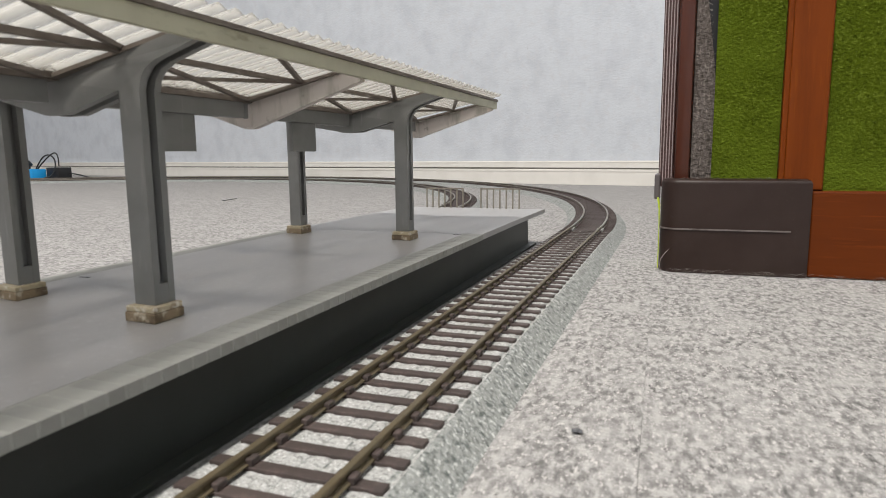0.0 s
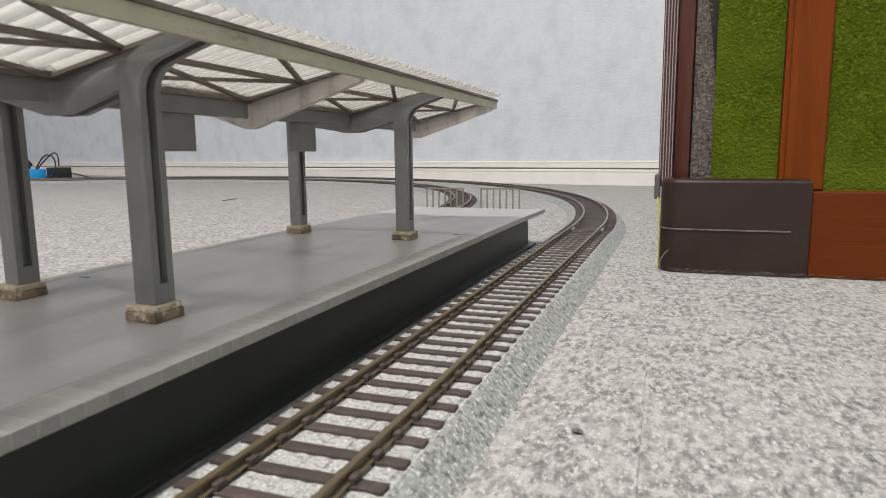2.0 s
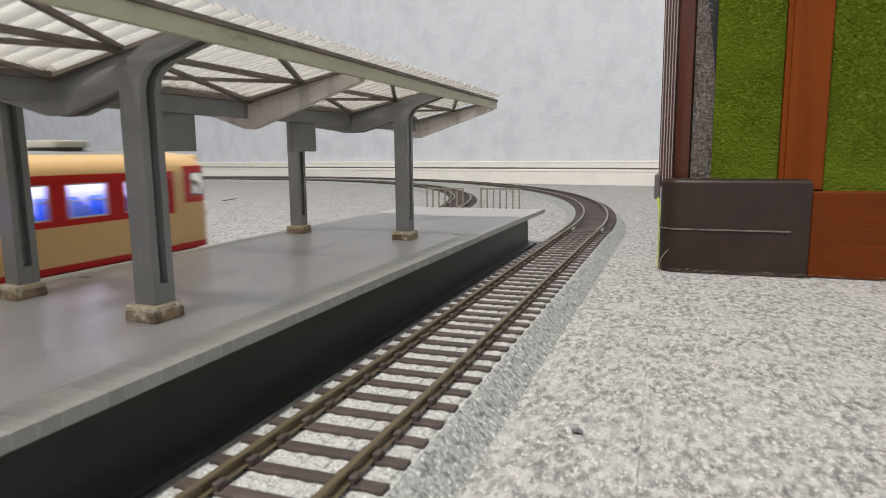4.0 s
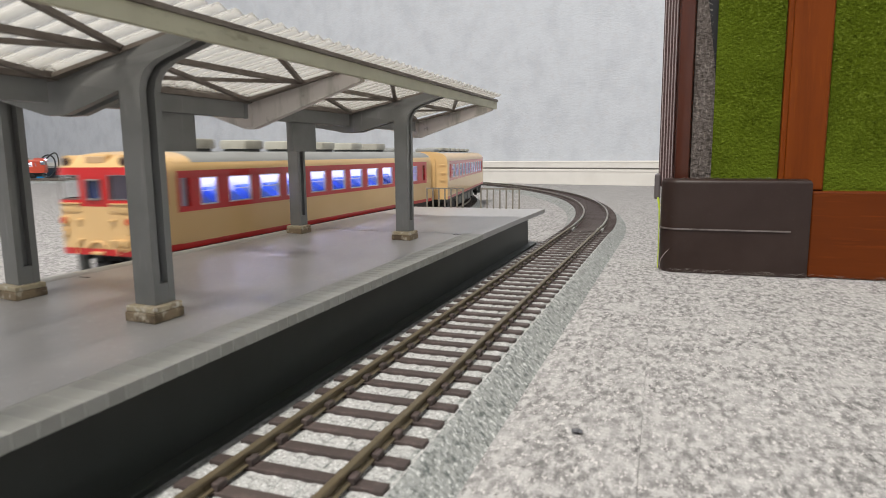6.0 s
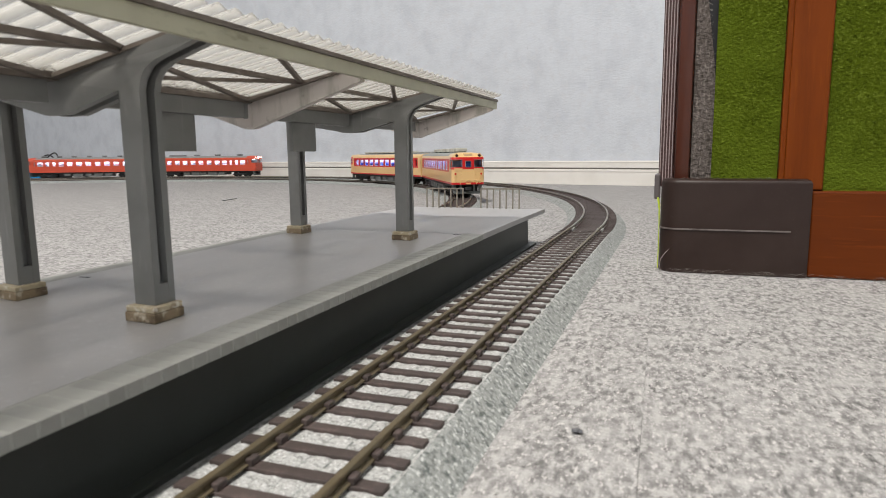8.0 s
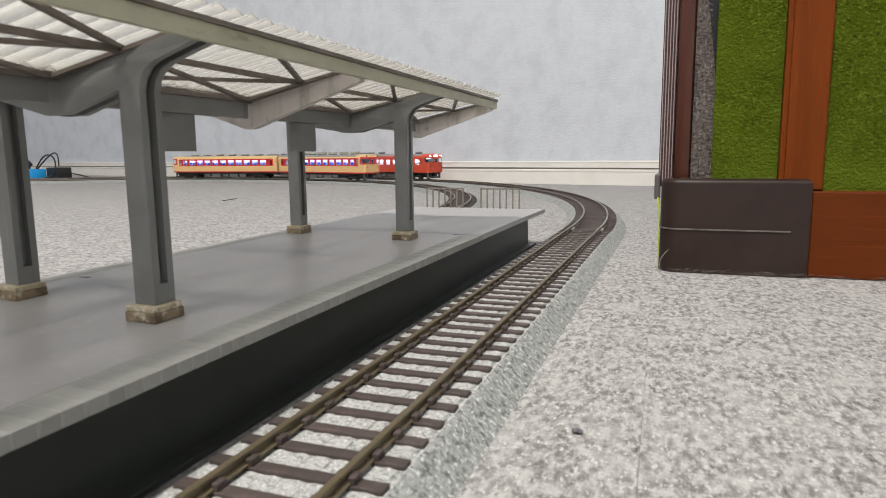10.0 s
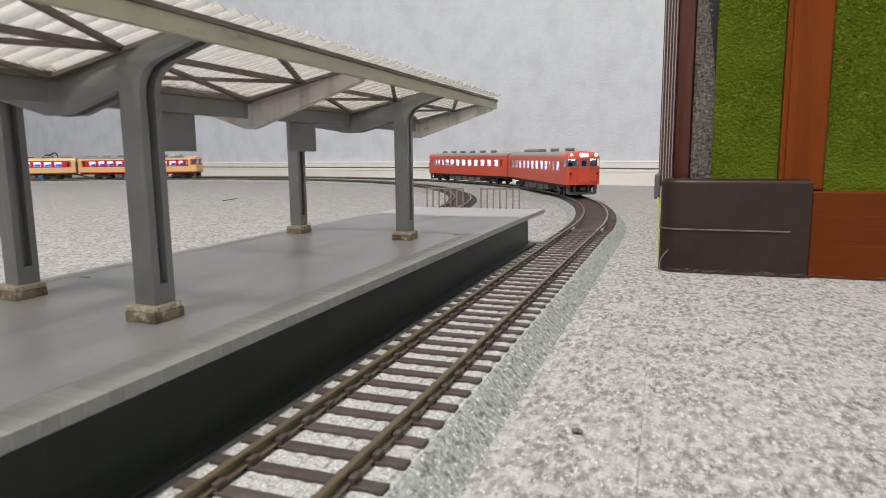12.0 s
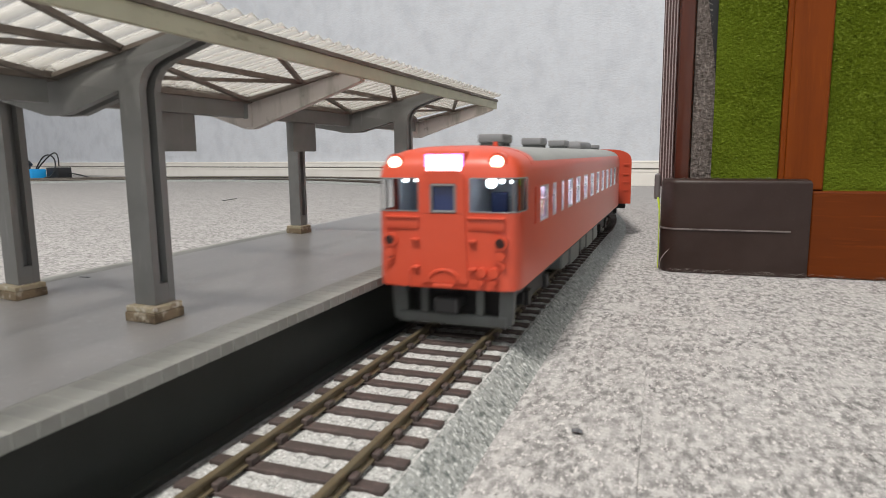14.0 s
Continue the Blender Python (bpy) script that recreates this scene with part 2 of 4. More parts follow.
def bar(bm, a, b, w, h):
    """A square bar from a to b."""
    a, b = Vector(a), Vector(b)
    turn = (b - a).to_track_quat("Y", "Z").to_matrix().to_4x4()
    n = (b - a).length
    box(bm, -w / 2, w / 2, 0, n, -h / 2, h / 2, m=Matrix.Translation(a) @ turn)


def sweep(bm, profile, line, closed=True):
    """A profile of (offset to the right, height) drawn along line, rows of (x, y, rightwards x, rightwards y)."""
    rings = [[bm.verts.new((x + o * nx, y + o * ny, z)) for o, z in profile] for x, y, nx, ny in line]
    n = len(profile)
    fs = []
    for a, b in zip(rings, rings[1:]):
        for i in range(n if closed else n - 1):
            fs.append(bm.faces.new((a[i], b[i], b[(i + 1) % n], a[(i + 1) % n])))
    if closed:
        fs += [bm.faces.new(rings[0]), bm.faces.new(rings[-1][::-1])]
    bmesh.ops.recalc_face_normals(bm, faces=fs)


def mesh_of(name, bm, mat, smooth=False):
    bmesh.ops.scale(bm, vec=(MM, MM, MM), verts=bm.verts)
    me = bpy.data.meshes.new(name)
    bm.to_mesh(me)
    bm.free()
    me.materials.append(M[mat])
    if smooth:
        me.polygons.foreach_set("use_smooth", [True] * len(me.polygons))
        me.set_sharp_from_angle(angle=radians(40))
    return me


def part(name, bm, mat, parent=None, label="", smooth=False):
    ob = new(name, mesh_of(name, bm, mat, smooth))
    ob.parent = parent
    return tagged(ob, label) if label else ob


def thing(name, label, category, group="", kind="", at=None):
    ob = new(name)
    ob.empty_display_size = 0.01
    if at is not None:
        ob.matrix_basis = at
    return tagged(ob, label, category, group, kind)


def piece(name, me, parent, x=0, y=0, z=0, turn=0):
    ob = new(name, me)
    ob.parent = parent
    ob.matrix_basis = pose(x * MM, y * MM, z * MM, 0, 0, turn)
    return ob


# ---------------------------------------------------------------- the room
def build_room():
    floor = thing("floor", "mottled grey needle-punch carpet floor", "floor", kind="structure", at=pose(0, 0, 0, 0, 0, 1.4))
    bm = bmesh.new()
    box(bm, -3400, 2200, -2600, 3200, -14, -4)
    part("subfloor", bm, "seam", floor)
    tile = None
    for i in range(-7, 4):
        for j in range(-5, 7):
            if tile is None:
                bm = bmesh.new()
                box(bm, 0, 499.94, 0, 499.97, -4, 0)
                tile = mesh_of("carpet_tile", bm, "carpet")
            piece("carpet_tile", tile, floor, 49.2 + 500 * i, -300 + 500 * j, 0)

    def slab(name, x0, x1, y0, y1, z0, z1, mat, label, cat):
        b = bmesh.new()
        box(b, x0, x1, y0, y1, z0, z1)
        ob = part(name, b, mat, None, label)
        ob.matrix_basis = ROOM
        return tagged(ob, category=cat, kind="structure")
    slab("wall_north", -2300, 1500, 0, 100, -4, 2400, "wallpaper", "pale blue-grey textured wallpaper wall", "wall")
    slab("wall_west", -2400, -2300, -3000, 100, -4, 2400, "wallpaper", "pale blue-grey textured wallpaper wall", "wall")
    slab("wall_east", 1500, 1600, -3000, 100, -4, 2400, "wallpaper", "pale blue-grey textured wallpaper wall", "wall")
    slab("wall_south", -2400, 1600, -3100, -3000, -4, 2400, "wallpaper", "pale blue-grey textured wallpaper wall", "wall")
    slab("ceiling", -2400, 1600, -3100, 100, 2400, 2460, "ceiling", "plain white painted ceiling", "ceiling")

    base = thing("baseboard", "cream white baseboard with a dark groove", "baseboard", kind="structure", at=ROOM)
    bm = bmesh.new()
    prism(bm, [(-1, 0), (-8, 0), (-8, 21.6), (-8.6, 22.0), (-8.9, 23), (-8.9, 25.2), (-8.2, 26.2), (-1, 26.2)], "x", -2300, 1500)
    part("lower_board", bm, "skirting", base)
    bm = bmesh.new()
    prism(bm, [(-1, 26.4), (-5.5, 26.4), (-5.5, 28.9), (-1, 28.9)], "x", -2300, 1500)
    part("groove", bm, "skirting_groove", base, "dark shadow groove")
    bm = bmesh.new()
    prism(bm, [(-1, 29.1), (-8, 29.1), (-8, 37.0), (-8.6, 37.4), (-8.8, 38.2), (-8.4, 39.6), (-7, 40.3), (-1, 40.5)], "x", -2300, 1500)
    part("upper_board", bm, "skirting", base)

    light = thing("ceiling_light", "round white ceiling light, switched on", "lamp", at=pose(*LAMP_AT, 2.40))
    bm = bmesh.new()
    rod(bm, (0, 0, -70), (0, 0, 0), 230, 48)
    part("housing", bm, "ceiling", light)
    bm = bmesh.new()
    rod(bm, (0, 0, -76), (0, 0, -70.5), 215, 48)
    part("diffuser", bm, "lamp", light, "glowing white diffuser")
    data = bpy.data.lights.new("room_lamp", "AREA")
    data.shape, data.size, data.energy, data.color = "DISK", 0.42, LAMP_POWER, (1.0, 0.955, 0.892)
    lamp = new("room_lamp", data)
    lamp.matrix_basis = look((*LAMP_AT, 2.31), (LAMP_AT[0], LAMP_AT[1] + 0.0001, 0))


# ---------------------------------------------------------------- tracks
def track_line(x0, y1, r, s0, s1, step=12.0):
    """Rows (x, y, rightwards x, rightwards y) along a straight, then a half circle to the left. s is 0 where the curve begins."""
    n = max(2, int((s1 - s0) / step))
    rows = []
    for i in range(n + 1):
        rows.append(on_track(x0, y1, r, s0 + (s1 - s0) * i / n))
    return rows


def on_track(x0, y1, r, s):
    if s < 0:
        return x0, y1 + s, 1.0, 0.0
    a = s / r
    if a > math.pi:
        return x0 - 2 * r, y1 - (s - math.pi * r), -1.0, 0.0
    return x0 - r + r * math.cos(a), y1 + r * math.sin(a), math.cos(a), math.sin(a)


RAIL = [(-1.1, -2.1), (1.1, -2.1), (1.1, -1.8), (0.35, -1.5), (0.35, -0.75), (0.6, -0.55), (0.6, -0.1), (0.45, 0), (-0.45, 0), (-0.6, -0.1), (-0.6, -0.55), (-0.35, -0.75), (-0.35, -1.5), (-1.1, -1.8)]


def rail_profile(off):
    return [(o + off, z + RAIL_TOP) for o, z in RAIL]


def build_track(x0, y1, r):
    label = "model railway track with brown sleepers on grey ballast bed"
    track = thing("railway_track", label, "track", group="model railway tracks", kind="structure")
    s_end = math.pi * r + 1450
    spans = ((-2000.0, -2.0, "straight"), (-1.6, s_end, "curve"))
    for s0, s1, sort in spans:
        line = track_line(x0, y1, r, s0, s1)
        bm = bmesh.new()
        sweep(bm, [(-22, 0), (22, 0), (16.3, 5.0), (15.6, 5.35), (-15.6, 5.35), (-16.3, 5.0)], line)
        part("ballast_bed", bm, "ballast", track, "grey moulded ballast shoulder")
        bm = bmesh.new()
        wave = [(-15.4, 5.37)] + [(-15.4 + 1.4 * k, 5.45 + 0.14 * math.sin(k * 2.3)) for k in range(1, 22)] + [(15.4, 5.37)]
        sweep(bm, wave, line, closed=False)
        part("ballast_fill", bm, "ballast_top" if sort == "straight" else "ballast_brown", track, "loose grey stones" if sort == "straight" else "dark brown track bed")
        for off in (-8.85, 8.85):
            bm = bmesh.new()
            sweep(bm, rail_profile(off), line)
            part("rail", bm, "rail_old" if sort == "straight" else "rail_new", track, "tarnished brown rail" if sort == "straight" else "shiny steel rail")
    return track


def build_joiners(track, x0, y1):
    for off in (-8.85, 8.85):
        bm = bmesh.new()
        box(bm, x0 + off - 2.0, x0 + off - 0.7, y1 - 5, y1 + 3, SLEEPER_TOP - 0.2, SLEEPER_TOP + 1.2, 0.2)
        box(bm, x0 + off + 0.7, x0 + off + 2.0, y1 - 5, y1 + 3, SLEEPER_TOP - 0.2, SLEEPER_TOP + 1.2, 0.2)
        part("rail_joiner", bm, "ballast_top", track, "pale rail joiner")


def sleeper_mesh(bm):
    box(bm, -15.1, 15.1, -1.35, 1.35, 4.9, SLEEPER_TOP, 0.18)
    for off in (-8.85, 8.85):
        box(bm, off - 1.75, off - 0.45, -1.15, 1.15, SLEEPER_TOP, SLEEPER_TOP + 1.2, 0.2)
        box(bm, off + 0.45, off + 1.75, -1.15, 1.15, SLEEPER_TOP, SLEEPER_TOP + 1.2, 0.2)


def build_sleepers(track, x0, y1, r, near):
    pitch = 7.9
    if near:
        bm = bmesh.new()
        sleeper_mesh(bm)
        me = mesh_of("sleeper", bm, "sleeper")
        for k in range(-12, 42):
            piece("sleeper", me, track, x0, pitch * k, 0)
    verts, faces = [], []
    bm = bmesh.new()
    box(bm, -15.1, 15.1, -1.35, 1.35, 4.9, SLEEPER_TOP)
    for off in (-8.85, 8.85):
        box(bm, off - 2.0, off + 2.0, -1.2, 1.2, SLEEPER_TOP, SLEEPER_TOP + 0.95)
    bm.verts.index_update()
    base_v = [v.co.copy() for v in bm.verts]
    base_f = [[v.index for v in f.verts] for f in bm.faces]
    bm.free()
    s = -1990.0
    while s < math.pi * r + 1440:
        if near and -430.0 < s < 0:
            s = 2.5
        x, y, nx, ny = on_track(x0, y1, r, s)
        n0 = len(verts)
        for v in base_v:
            verts.append(((x + v.x * nx - v.y * ny) * MM, (y + v.x * ny + v.y * nx) * MM, v.z * MM))
        faces += [[n0 + i for i in f] for f in base_f]
        s += pitch if s < 0 else 6.2
    me = bpy.data.meshes.new("sleepers")
    me.from_pydata(verts, [], faces)
    me.materials.append(M["sleeper"])
    ob = new("sleepers", me)
    ob.parent = track
    tagged(ob, "close dark brown sleepers", kind="stuff")


# ---------------------------------------------------------------- platform
def build_platform():
    deck = thing("station_platform", "long grey plastic model station platform with dark sides", "platform")
    x0, x1 = -108.0, -19.9
    y0, y_seam, y_ramp, y1 = -330.0, 169.0, 228.0, 299.0
    bm = bmesh.new()
    box(bm, x0 + 7, x1 - 8.2, y0, y_seam - 0.15, DECK - 2.4, DECK)
    part("deck", bm, "deck", deck)
    bm = bmesh.new()
    prism(bm, [(y_seam + 0.15, DECK - 2.3), (y_ramp, DECK - 2.3), (y1, DECK - 2.8), (y1, DECK - 0.5), (y_ramp, DECK), (y_seam + 0.15, DECK)], "x", x0 + 0.5, x1 - 0.6)
    part("end_deck", bm, "deck", deck, "plain end section sloping slightly down")
    bm = bmesh.new()
    prism(bm, [(x0 + 8.5, 0), (x0 + 8.5, DECK - 2.4), (x1 - 9, DECK - 2.4), (x1 - 8.2, 0)], "y", y0, 165)
    part("side_wall", bm, "skirt", deck, "black-grey plastic side wall")
    bm = bmesh.new()
    prism(bm, [(x0 + 8.7, 0), (x0 + 8.7, DECK - 3.5), (x1 - 9.3, DECK - 3.5), (x1 - 8.6, 0)], "y", 165.5, 292)
    part("end_wall", bm, "skirt", deck, "black-grey plastic side wall")
    bm = bmesh.new()
    box(bm, x1 - 9.2, x1 - 5.0, y0, 297, 0, 1.4, 0.3)
    part("foot_strip", bm, "skirt", deck, "black-grey plastic foot ledge")
    # edging stones, each with its joint
    bm = bmesh.new()
    box(bm, -7.4, 0, 0, 2.9, -2.3, 0, 0.12)
    me = mesh_of("edging_stone", bm, "deck_edge")
    for k in range(84):
        piece("edging_stone", me, deck, x1, y_seam - 3.4 * (k + 1), DECK + 0.05)
    bm = bmesh.new()
    box(bm, x1 - 8.15, x1 - 0.12, y0, y_seam - 0.15, DECK - 2.2, DECK - 0.03)
    part("mortar_strip", bm, "mortar", deck, "paler joints between the edging stones")
    bm = bmesh.new()
    box(bm, 0, 7, 0, y_seam - y0, -2.3, 0, 0.2)
    part("far_edge", bm, "deck_edge", deck).matrix_basis = pose(x0 * MM, y0 * MM, DECK * MM)

    for x, y in ((-97.7, 49.8), (-99.0, 160.0), (-29.8, 165.5)):
        bm = bmesh.new()
        box(bm, x - 1.8, x + 1.8, y - 0.45, y + 0.45, DECK + 0.004, DECK + 0.07)
        part("deck_slot", bm, "skirt", deck, "small dark slot mark")

    for xs, n in ((-93.8, 7), (-58.8, 7)):
        fence = thing("platform_fence", "thin tarnished metal railing at the platform end", "fence", group="railings at the platform end")
        fence.matrix_basis = pose(xs * MM, 0.296, (DECK - 0.46) * MM)
        for k in range(n):
            bm = bmesh.new()
            box(bm, 3.94 * k - 0.36, 3.94 * k + 0.36, -0.36, 0.36, 0, 11.4)
            part("post", bm, "brass", fence)
        bm = bmesh.new()
        box(bm, -0.4, 3.94 * (n - 1) + 0.4, -0.4, 0.4, 11.4, 12.2)
        part("top_rail", bm, "brass", fence)


# ---------------------------------------------------------------- platform canopy
CX = -68.0
BEAMS_COL, BEAMS_MID = (-110.5, 20.5, 147.5), (-46.0, 83.0, 214.0)


def arc(cx, cz, r, a0, a1, n):
    return [(cx + r * math.cos(radians(a0 + (a1 - a0) * k / n)), cz + r * math.sin(radians(a0 + (a1 - a0) * k / n))) for k in range(n + 1)]


def frame_outline(inset, col):
    """Half of a canopy frame's outline in x, z, from the middle out; inset thins the column's faces. col: the column's distance from the middle."""
    i = inset
    foot = 24.75 + (4.05 if i else 0)
    half = [(0, 62.3 + i), (3.5, 62.3 + i), (6, 62.9 + i), (col - 2.7 + i, 66.2 + i)]
    half += [(col - 2.7 + i, foot), (col + 2.7 - i, foot)]
    half += [(col + 2.7 - i, 66.0), (col + 3.3 - i, 68.2), (col + 4.7 - i, 70.0), (col + 7.0 - i, 71.3 + i), (39.0, 74.2 + i)]
    half += [(39.0, 77.0), (0, 69.0)]
    return half


def beam_outline():
    return [(0, 61.6), (1.6, 61.6), (39.2, 73.4), (39.2, 77.0), (0, 69.0)]


def skewed(bm):
    """The frames stand slightly askew on the deck, their far column further along."""
    for v in bm.verts:
        v.co.y += 0.152 * max(0.0, -45.0 - v.co.x)
    return bm


def build_canopy():
    canopy = thing("platform_canopy", "grey model platform canopy with translucent corrugated butterfly roof", "canopy")
    for y in BEAMS_COL:
        fr = new("column_frame")
        fr.parent = canopy
        fr.empty_display_size = 0.01
        tagged(fr, "grey plastic frame with two grooved columns")
        for side in (-1, 1):
            col = 23.0 if side > 0 or y < 100 else 29.0
            xc = CX + side * col
            for name, a, b, inset in (("flange", -2.7, -1.05, 0), ("web", -1.05, 1.05, 1.9), ("flange", 1.05, 2.7, 0)):
                bm = bmesh.new()
                prism(bm, [(CX + side * x, z) for x, z in frame_outline(inset, col)], "y", y + a, y + b)
                part(name, skewed(bm), "column", fr)
            bm = bmesh.new()
            box(bm, xc - 2.66, xc + 2.66, y - 1.03, y + 1.03, 24.7, 28.8)
            part("column_foot", skewed(bm), "column", fr)
            bm = bmesh.new()
            box(bm, xc - 3.9, xc + 4.1, y - 4.6, y + 3.5, DECK + 0.02, 23.5, 0.25)
            block = part("base_block", skewed(bm), "wood_block", fr, "weathered brown base block")
            bm = bmesh.new()
            box(bm, xc - 3.75, xc + 3.95, y - 4.4, y + 3.35, 23.51, 24.69, 0.25)
            part("base_cap", skewed(bm), "block_cap", block, "paler worn upper plate")
    for y in BEAMS_MID:
        bm = bmesh.new()
        for side in (-1, 1):
            prism(bm, [(CX + side * x, z) for x, z in beam_outline()], "y", y - 1.3, y + 1.3)
        box(bm, CX - 1.6, CX + 1.6, y - 1.7, y + 1.7, 62.2, 68.8, 0.2)
        part("cross_beam", skewed(bm), "beam", canopy, "pale weathered cross beam")
    ends = (-150.0, 216.5)

    def roof_z(dx):
        return 69.2 + abs(dx) * 8.0 / 39.0
    for dx in (0, 20):
        for side in ((1,) if dx == 0 else (-1, 1)):
            bm = bmesh.new()
            w = 1.9 if dx == 0 else 0.75
            box(bm, CX + side * dx - w, CX + side * dx + w, ends[0], ends[1], roof_z(dx) - 0.1, roof_z(dx) + 1.1)
            part("purlin", bm, "purlin", canopy, "thin brown purlin")
    ys = sorted(BEAMS_COL + BEAMS_MID)
    for a, b in zip(ys, ys[1:]):
        bm = bmesh.new()
        box(bm, CX - 1.5, CX + 1.5, a + 1.75, b - 1.75, 64.6, 69.05, 0.1)
        part("valley_girder", bm, "column", canopy, "dark grey valley girder")
        for side in (-1, 1):
            for (d0, t0, d1, t1) in ((38.6, 0.30, 20.0, 1.0), (38.6, 0.30, 20.0, 0.0), (1.5, 0.0, 20.0, 1.0), (20.0, 0.0, 1.5, 1.0)):
                bm = bmesh.new()
                drop = 0.35 if t0 < 0.2 and d0 > 10 else 0.75
                p = (CX + side * d0, a + (b - a) * t0, roof_z(d0) + drop)
                q = (CX + side * d1, a + (b - a) * t1, roof_z(d1) + drop)
                bar(bm, p, q, 1.3, 0.9)
                part("brace", bm, "purlin", canopy)
    for y in ys:
        for side in (-1, 1):
            bm = bmesh.new()
            bar(bm, (CX + side * 1.5, y, roof_z(1.5) + 0.2), (CX + side * 38.8, y, roof_z(38.8) + 0.2), 3.2, 0.8)
            part("rafter_strip", bm, "purlin", canopy)
    for side in (-1, 1):
        bm = bmesh.new()
        e = CX + side * 39.4
        box(bm, min(e, e + side * 1.3), max(e, e + side * 1.3), ends[0], ends[1], 74.0, 77.3, 0.15)
        part("fascia", bm, "fascia", canopy, "pale olive fascia board")
        bm = bmesh.new()
        box(bm, min(e - side * 0.2, e + side * 1.8), max(e - side * 0.2, e + side * 1.8), ends[0], ends[1], 77.32, 78.3)
        part("gutter", bm, "purlin", canopy, "dark gutter line")
        # corrugated sheet
        n_y = int((ends[1] + 1.5 - ends[0]) / 0.75)
        rows = []
        bm = bmesh.new()
        for j in range(n_y + 1):
            y = ends[0] + 0.75 * j
            w = 0.45 * math.sin(2 * math.pi * y / 4.9)
            rows.append([bm.verts.new((CX + side * d, y, roof_z(d) + 2.08 + w)) for d in (0.3, 20, 42.4)])
        for p, q in zip(rows, rows[1:]):
            for k in range(2):
                bm.faces.new((p[k], p[k + 1], q[k + 1], q[k]))
        ret = bmesh.ops.extrude_face_region(bm, geom=bm.faces[:])
        bmesh.ops.translate(bm, vec=(0, 0, 0.45), verts=[v for v in ret["geom"] if isinstance(v, bmesh.types.BMVert)])
        bmesh.ops.recalc_face_normals(bm, faces=bm.faces)
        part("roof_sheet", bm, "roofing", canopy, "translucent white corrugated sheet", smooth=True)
    for ya, yb in ((44.0, 61.2), (107.3, 121.6)):
        board = new("hanging_board")
        board.parent = canopy
        tagged(board, "blank grey hanging sign board")
        bm = bmesh.new()
        box(bm, CX - 0.6, CX + 0.9, ya, yb, 55.0, 64.55, 0.1)
        part("plate", bm, "column", board)
        bm = bmesh.new()
        for y in (ya + 1.5, yb - 2.5):
            box(bm, CX - 0.5, CX + 0.8, y, y + 1.0, 64.0, 65.0)
        part("hanger", bm, "column", board)


# ---------------------------------------------------------------- upended felt-covered table top and what stands with it
def build_table_top():
    top = thing("upended_table_top", "reddish wooden table top with green felt, stood on edge", "table top", at=pose(0.046, 0.2265, 0, 0, 0, 0.5))
    bm = bmesh.new()
    outline = [(0, 22), (0, 6)] + [(8 - 8 * math.cos(radians(a)), 6 - 8 * math.sin(radians(a))) for a in range(15, 91, 15)] + [(59.5, -2), (59.5, 22)]
    prism(bm, outline, "z", 0.2, 41.8)
    rim = [e for e in bm.edges if all(v.co.z > 41 for v in e.verts)]
    bmesh.ops.bevel(bm, geom=rim, offset=2.2, segments=3, affect="EDGES", profile=0.5)
    part("corner_guard", bm, "plastic_brown", top, "dark brown moulded plastic corner guard with a raised rib", smooth=True)
    bm = bmesh.new()
    prism(bm, [(-0.45, 21), (-0.45, 6)] + [(8 - 8.45 * math.cos(radians(a)), 6 - 8.45 * math.sin(radians(a))) for a in range(15, 91, 15)] + [(51.5, -2.45), (53, -1.8), (53, 21)], "z", 19.4, 20.0)
    part("guard_rib", bm, "rib_glint_fray", top, "worn raised rib with its highlight put into the colour")
    bm = bmesh.new()
    box(bm, 59.7, 420, 0, 20, 0.2, 36.8, 0.8)
    part("bottom_rail", bm, "wood_rail", top, "glossy reddish brown wooden rail")
    bm = bmesh.new()
    box(bm, 47.0, 64.0, 2.6, 16, 37.0, 330, 0.5)
    box(bm, 49.0, 63.5, 1.4, 4, 37.2, 330, 0.5)
    part("post", bm, "wood_red", top, "glossy reddish brown wooden post")
    for a, b in ((20.5, 46.8), (64.2, 400)):
        bm = bmesh.new()
        nx, nz = int((b - a) / 4) + 1, 74
        grid = [[bm.verts.new((a + (b - a) * i / nx, 5.2 + random.uniform(-0.25, 0.25), 36 + 4 * j)) for i in range(nx + 1)] for j in range(nz)]
        for j in range(nz - 1):
            for i in range(nx):
                bm.faces.new((grid[j][i], grid[j][i + 1], grid[j + 1][i + 1], grid[j + 1][i]))
        ret = bmesh.ops.extrude_face_region(bm, geom=bm.faces[:])
        bmesh.ops.translate(bm, vec=(0, 3.5, 0), verts=[v for v in ret["geom"] if isinstance(v, bmesh.types.BMVert)])
        bmesh.ops.recalc_face_normals(bm, faces=bm.faces)
        part("felt_panel", bm, "felt", top, "fuzzy olive green felt panel", smooth=True)
    bm = bmesh.new()
    prism(bm, [(12.0, 40), (21.0, 40), (21.3, 72), (20.6, 84), (19.8, 93), (18.0, 106), (16.4, 118), (15.6, 150), (15.2, 330), (12.0, 330)], "y", 7, 9.8)
    part("fibre_board", bm, "fibre", top, "frayed grey-brown fibre board edge")
    # Added black backing: shade of the open gaps put into its colour
    bm = bmesh.new()
    box(bm, -1.4, 46, 15.1, 18, 38, 330)
    box(bm, 12.5, 23, 10.2, 15, 38, 330)
    part("gap_shade", bm, "black", top)
    bm = bmesh.new()
    box(bm, 4.7, 11.9, 5.0, 15, 38, 330, 2.9)
    part("edge_strip", bm, "edge_lacquer", top, "rounded reddish brown edge strip", smooth=True)
    bm = bmesh.new()
    box(bm, -1.6, 4.6, 9, 15, 38, 330, 0.2)
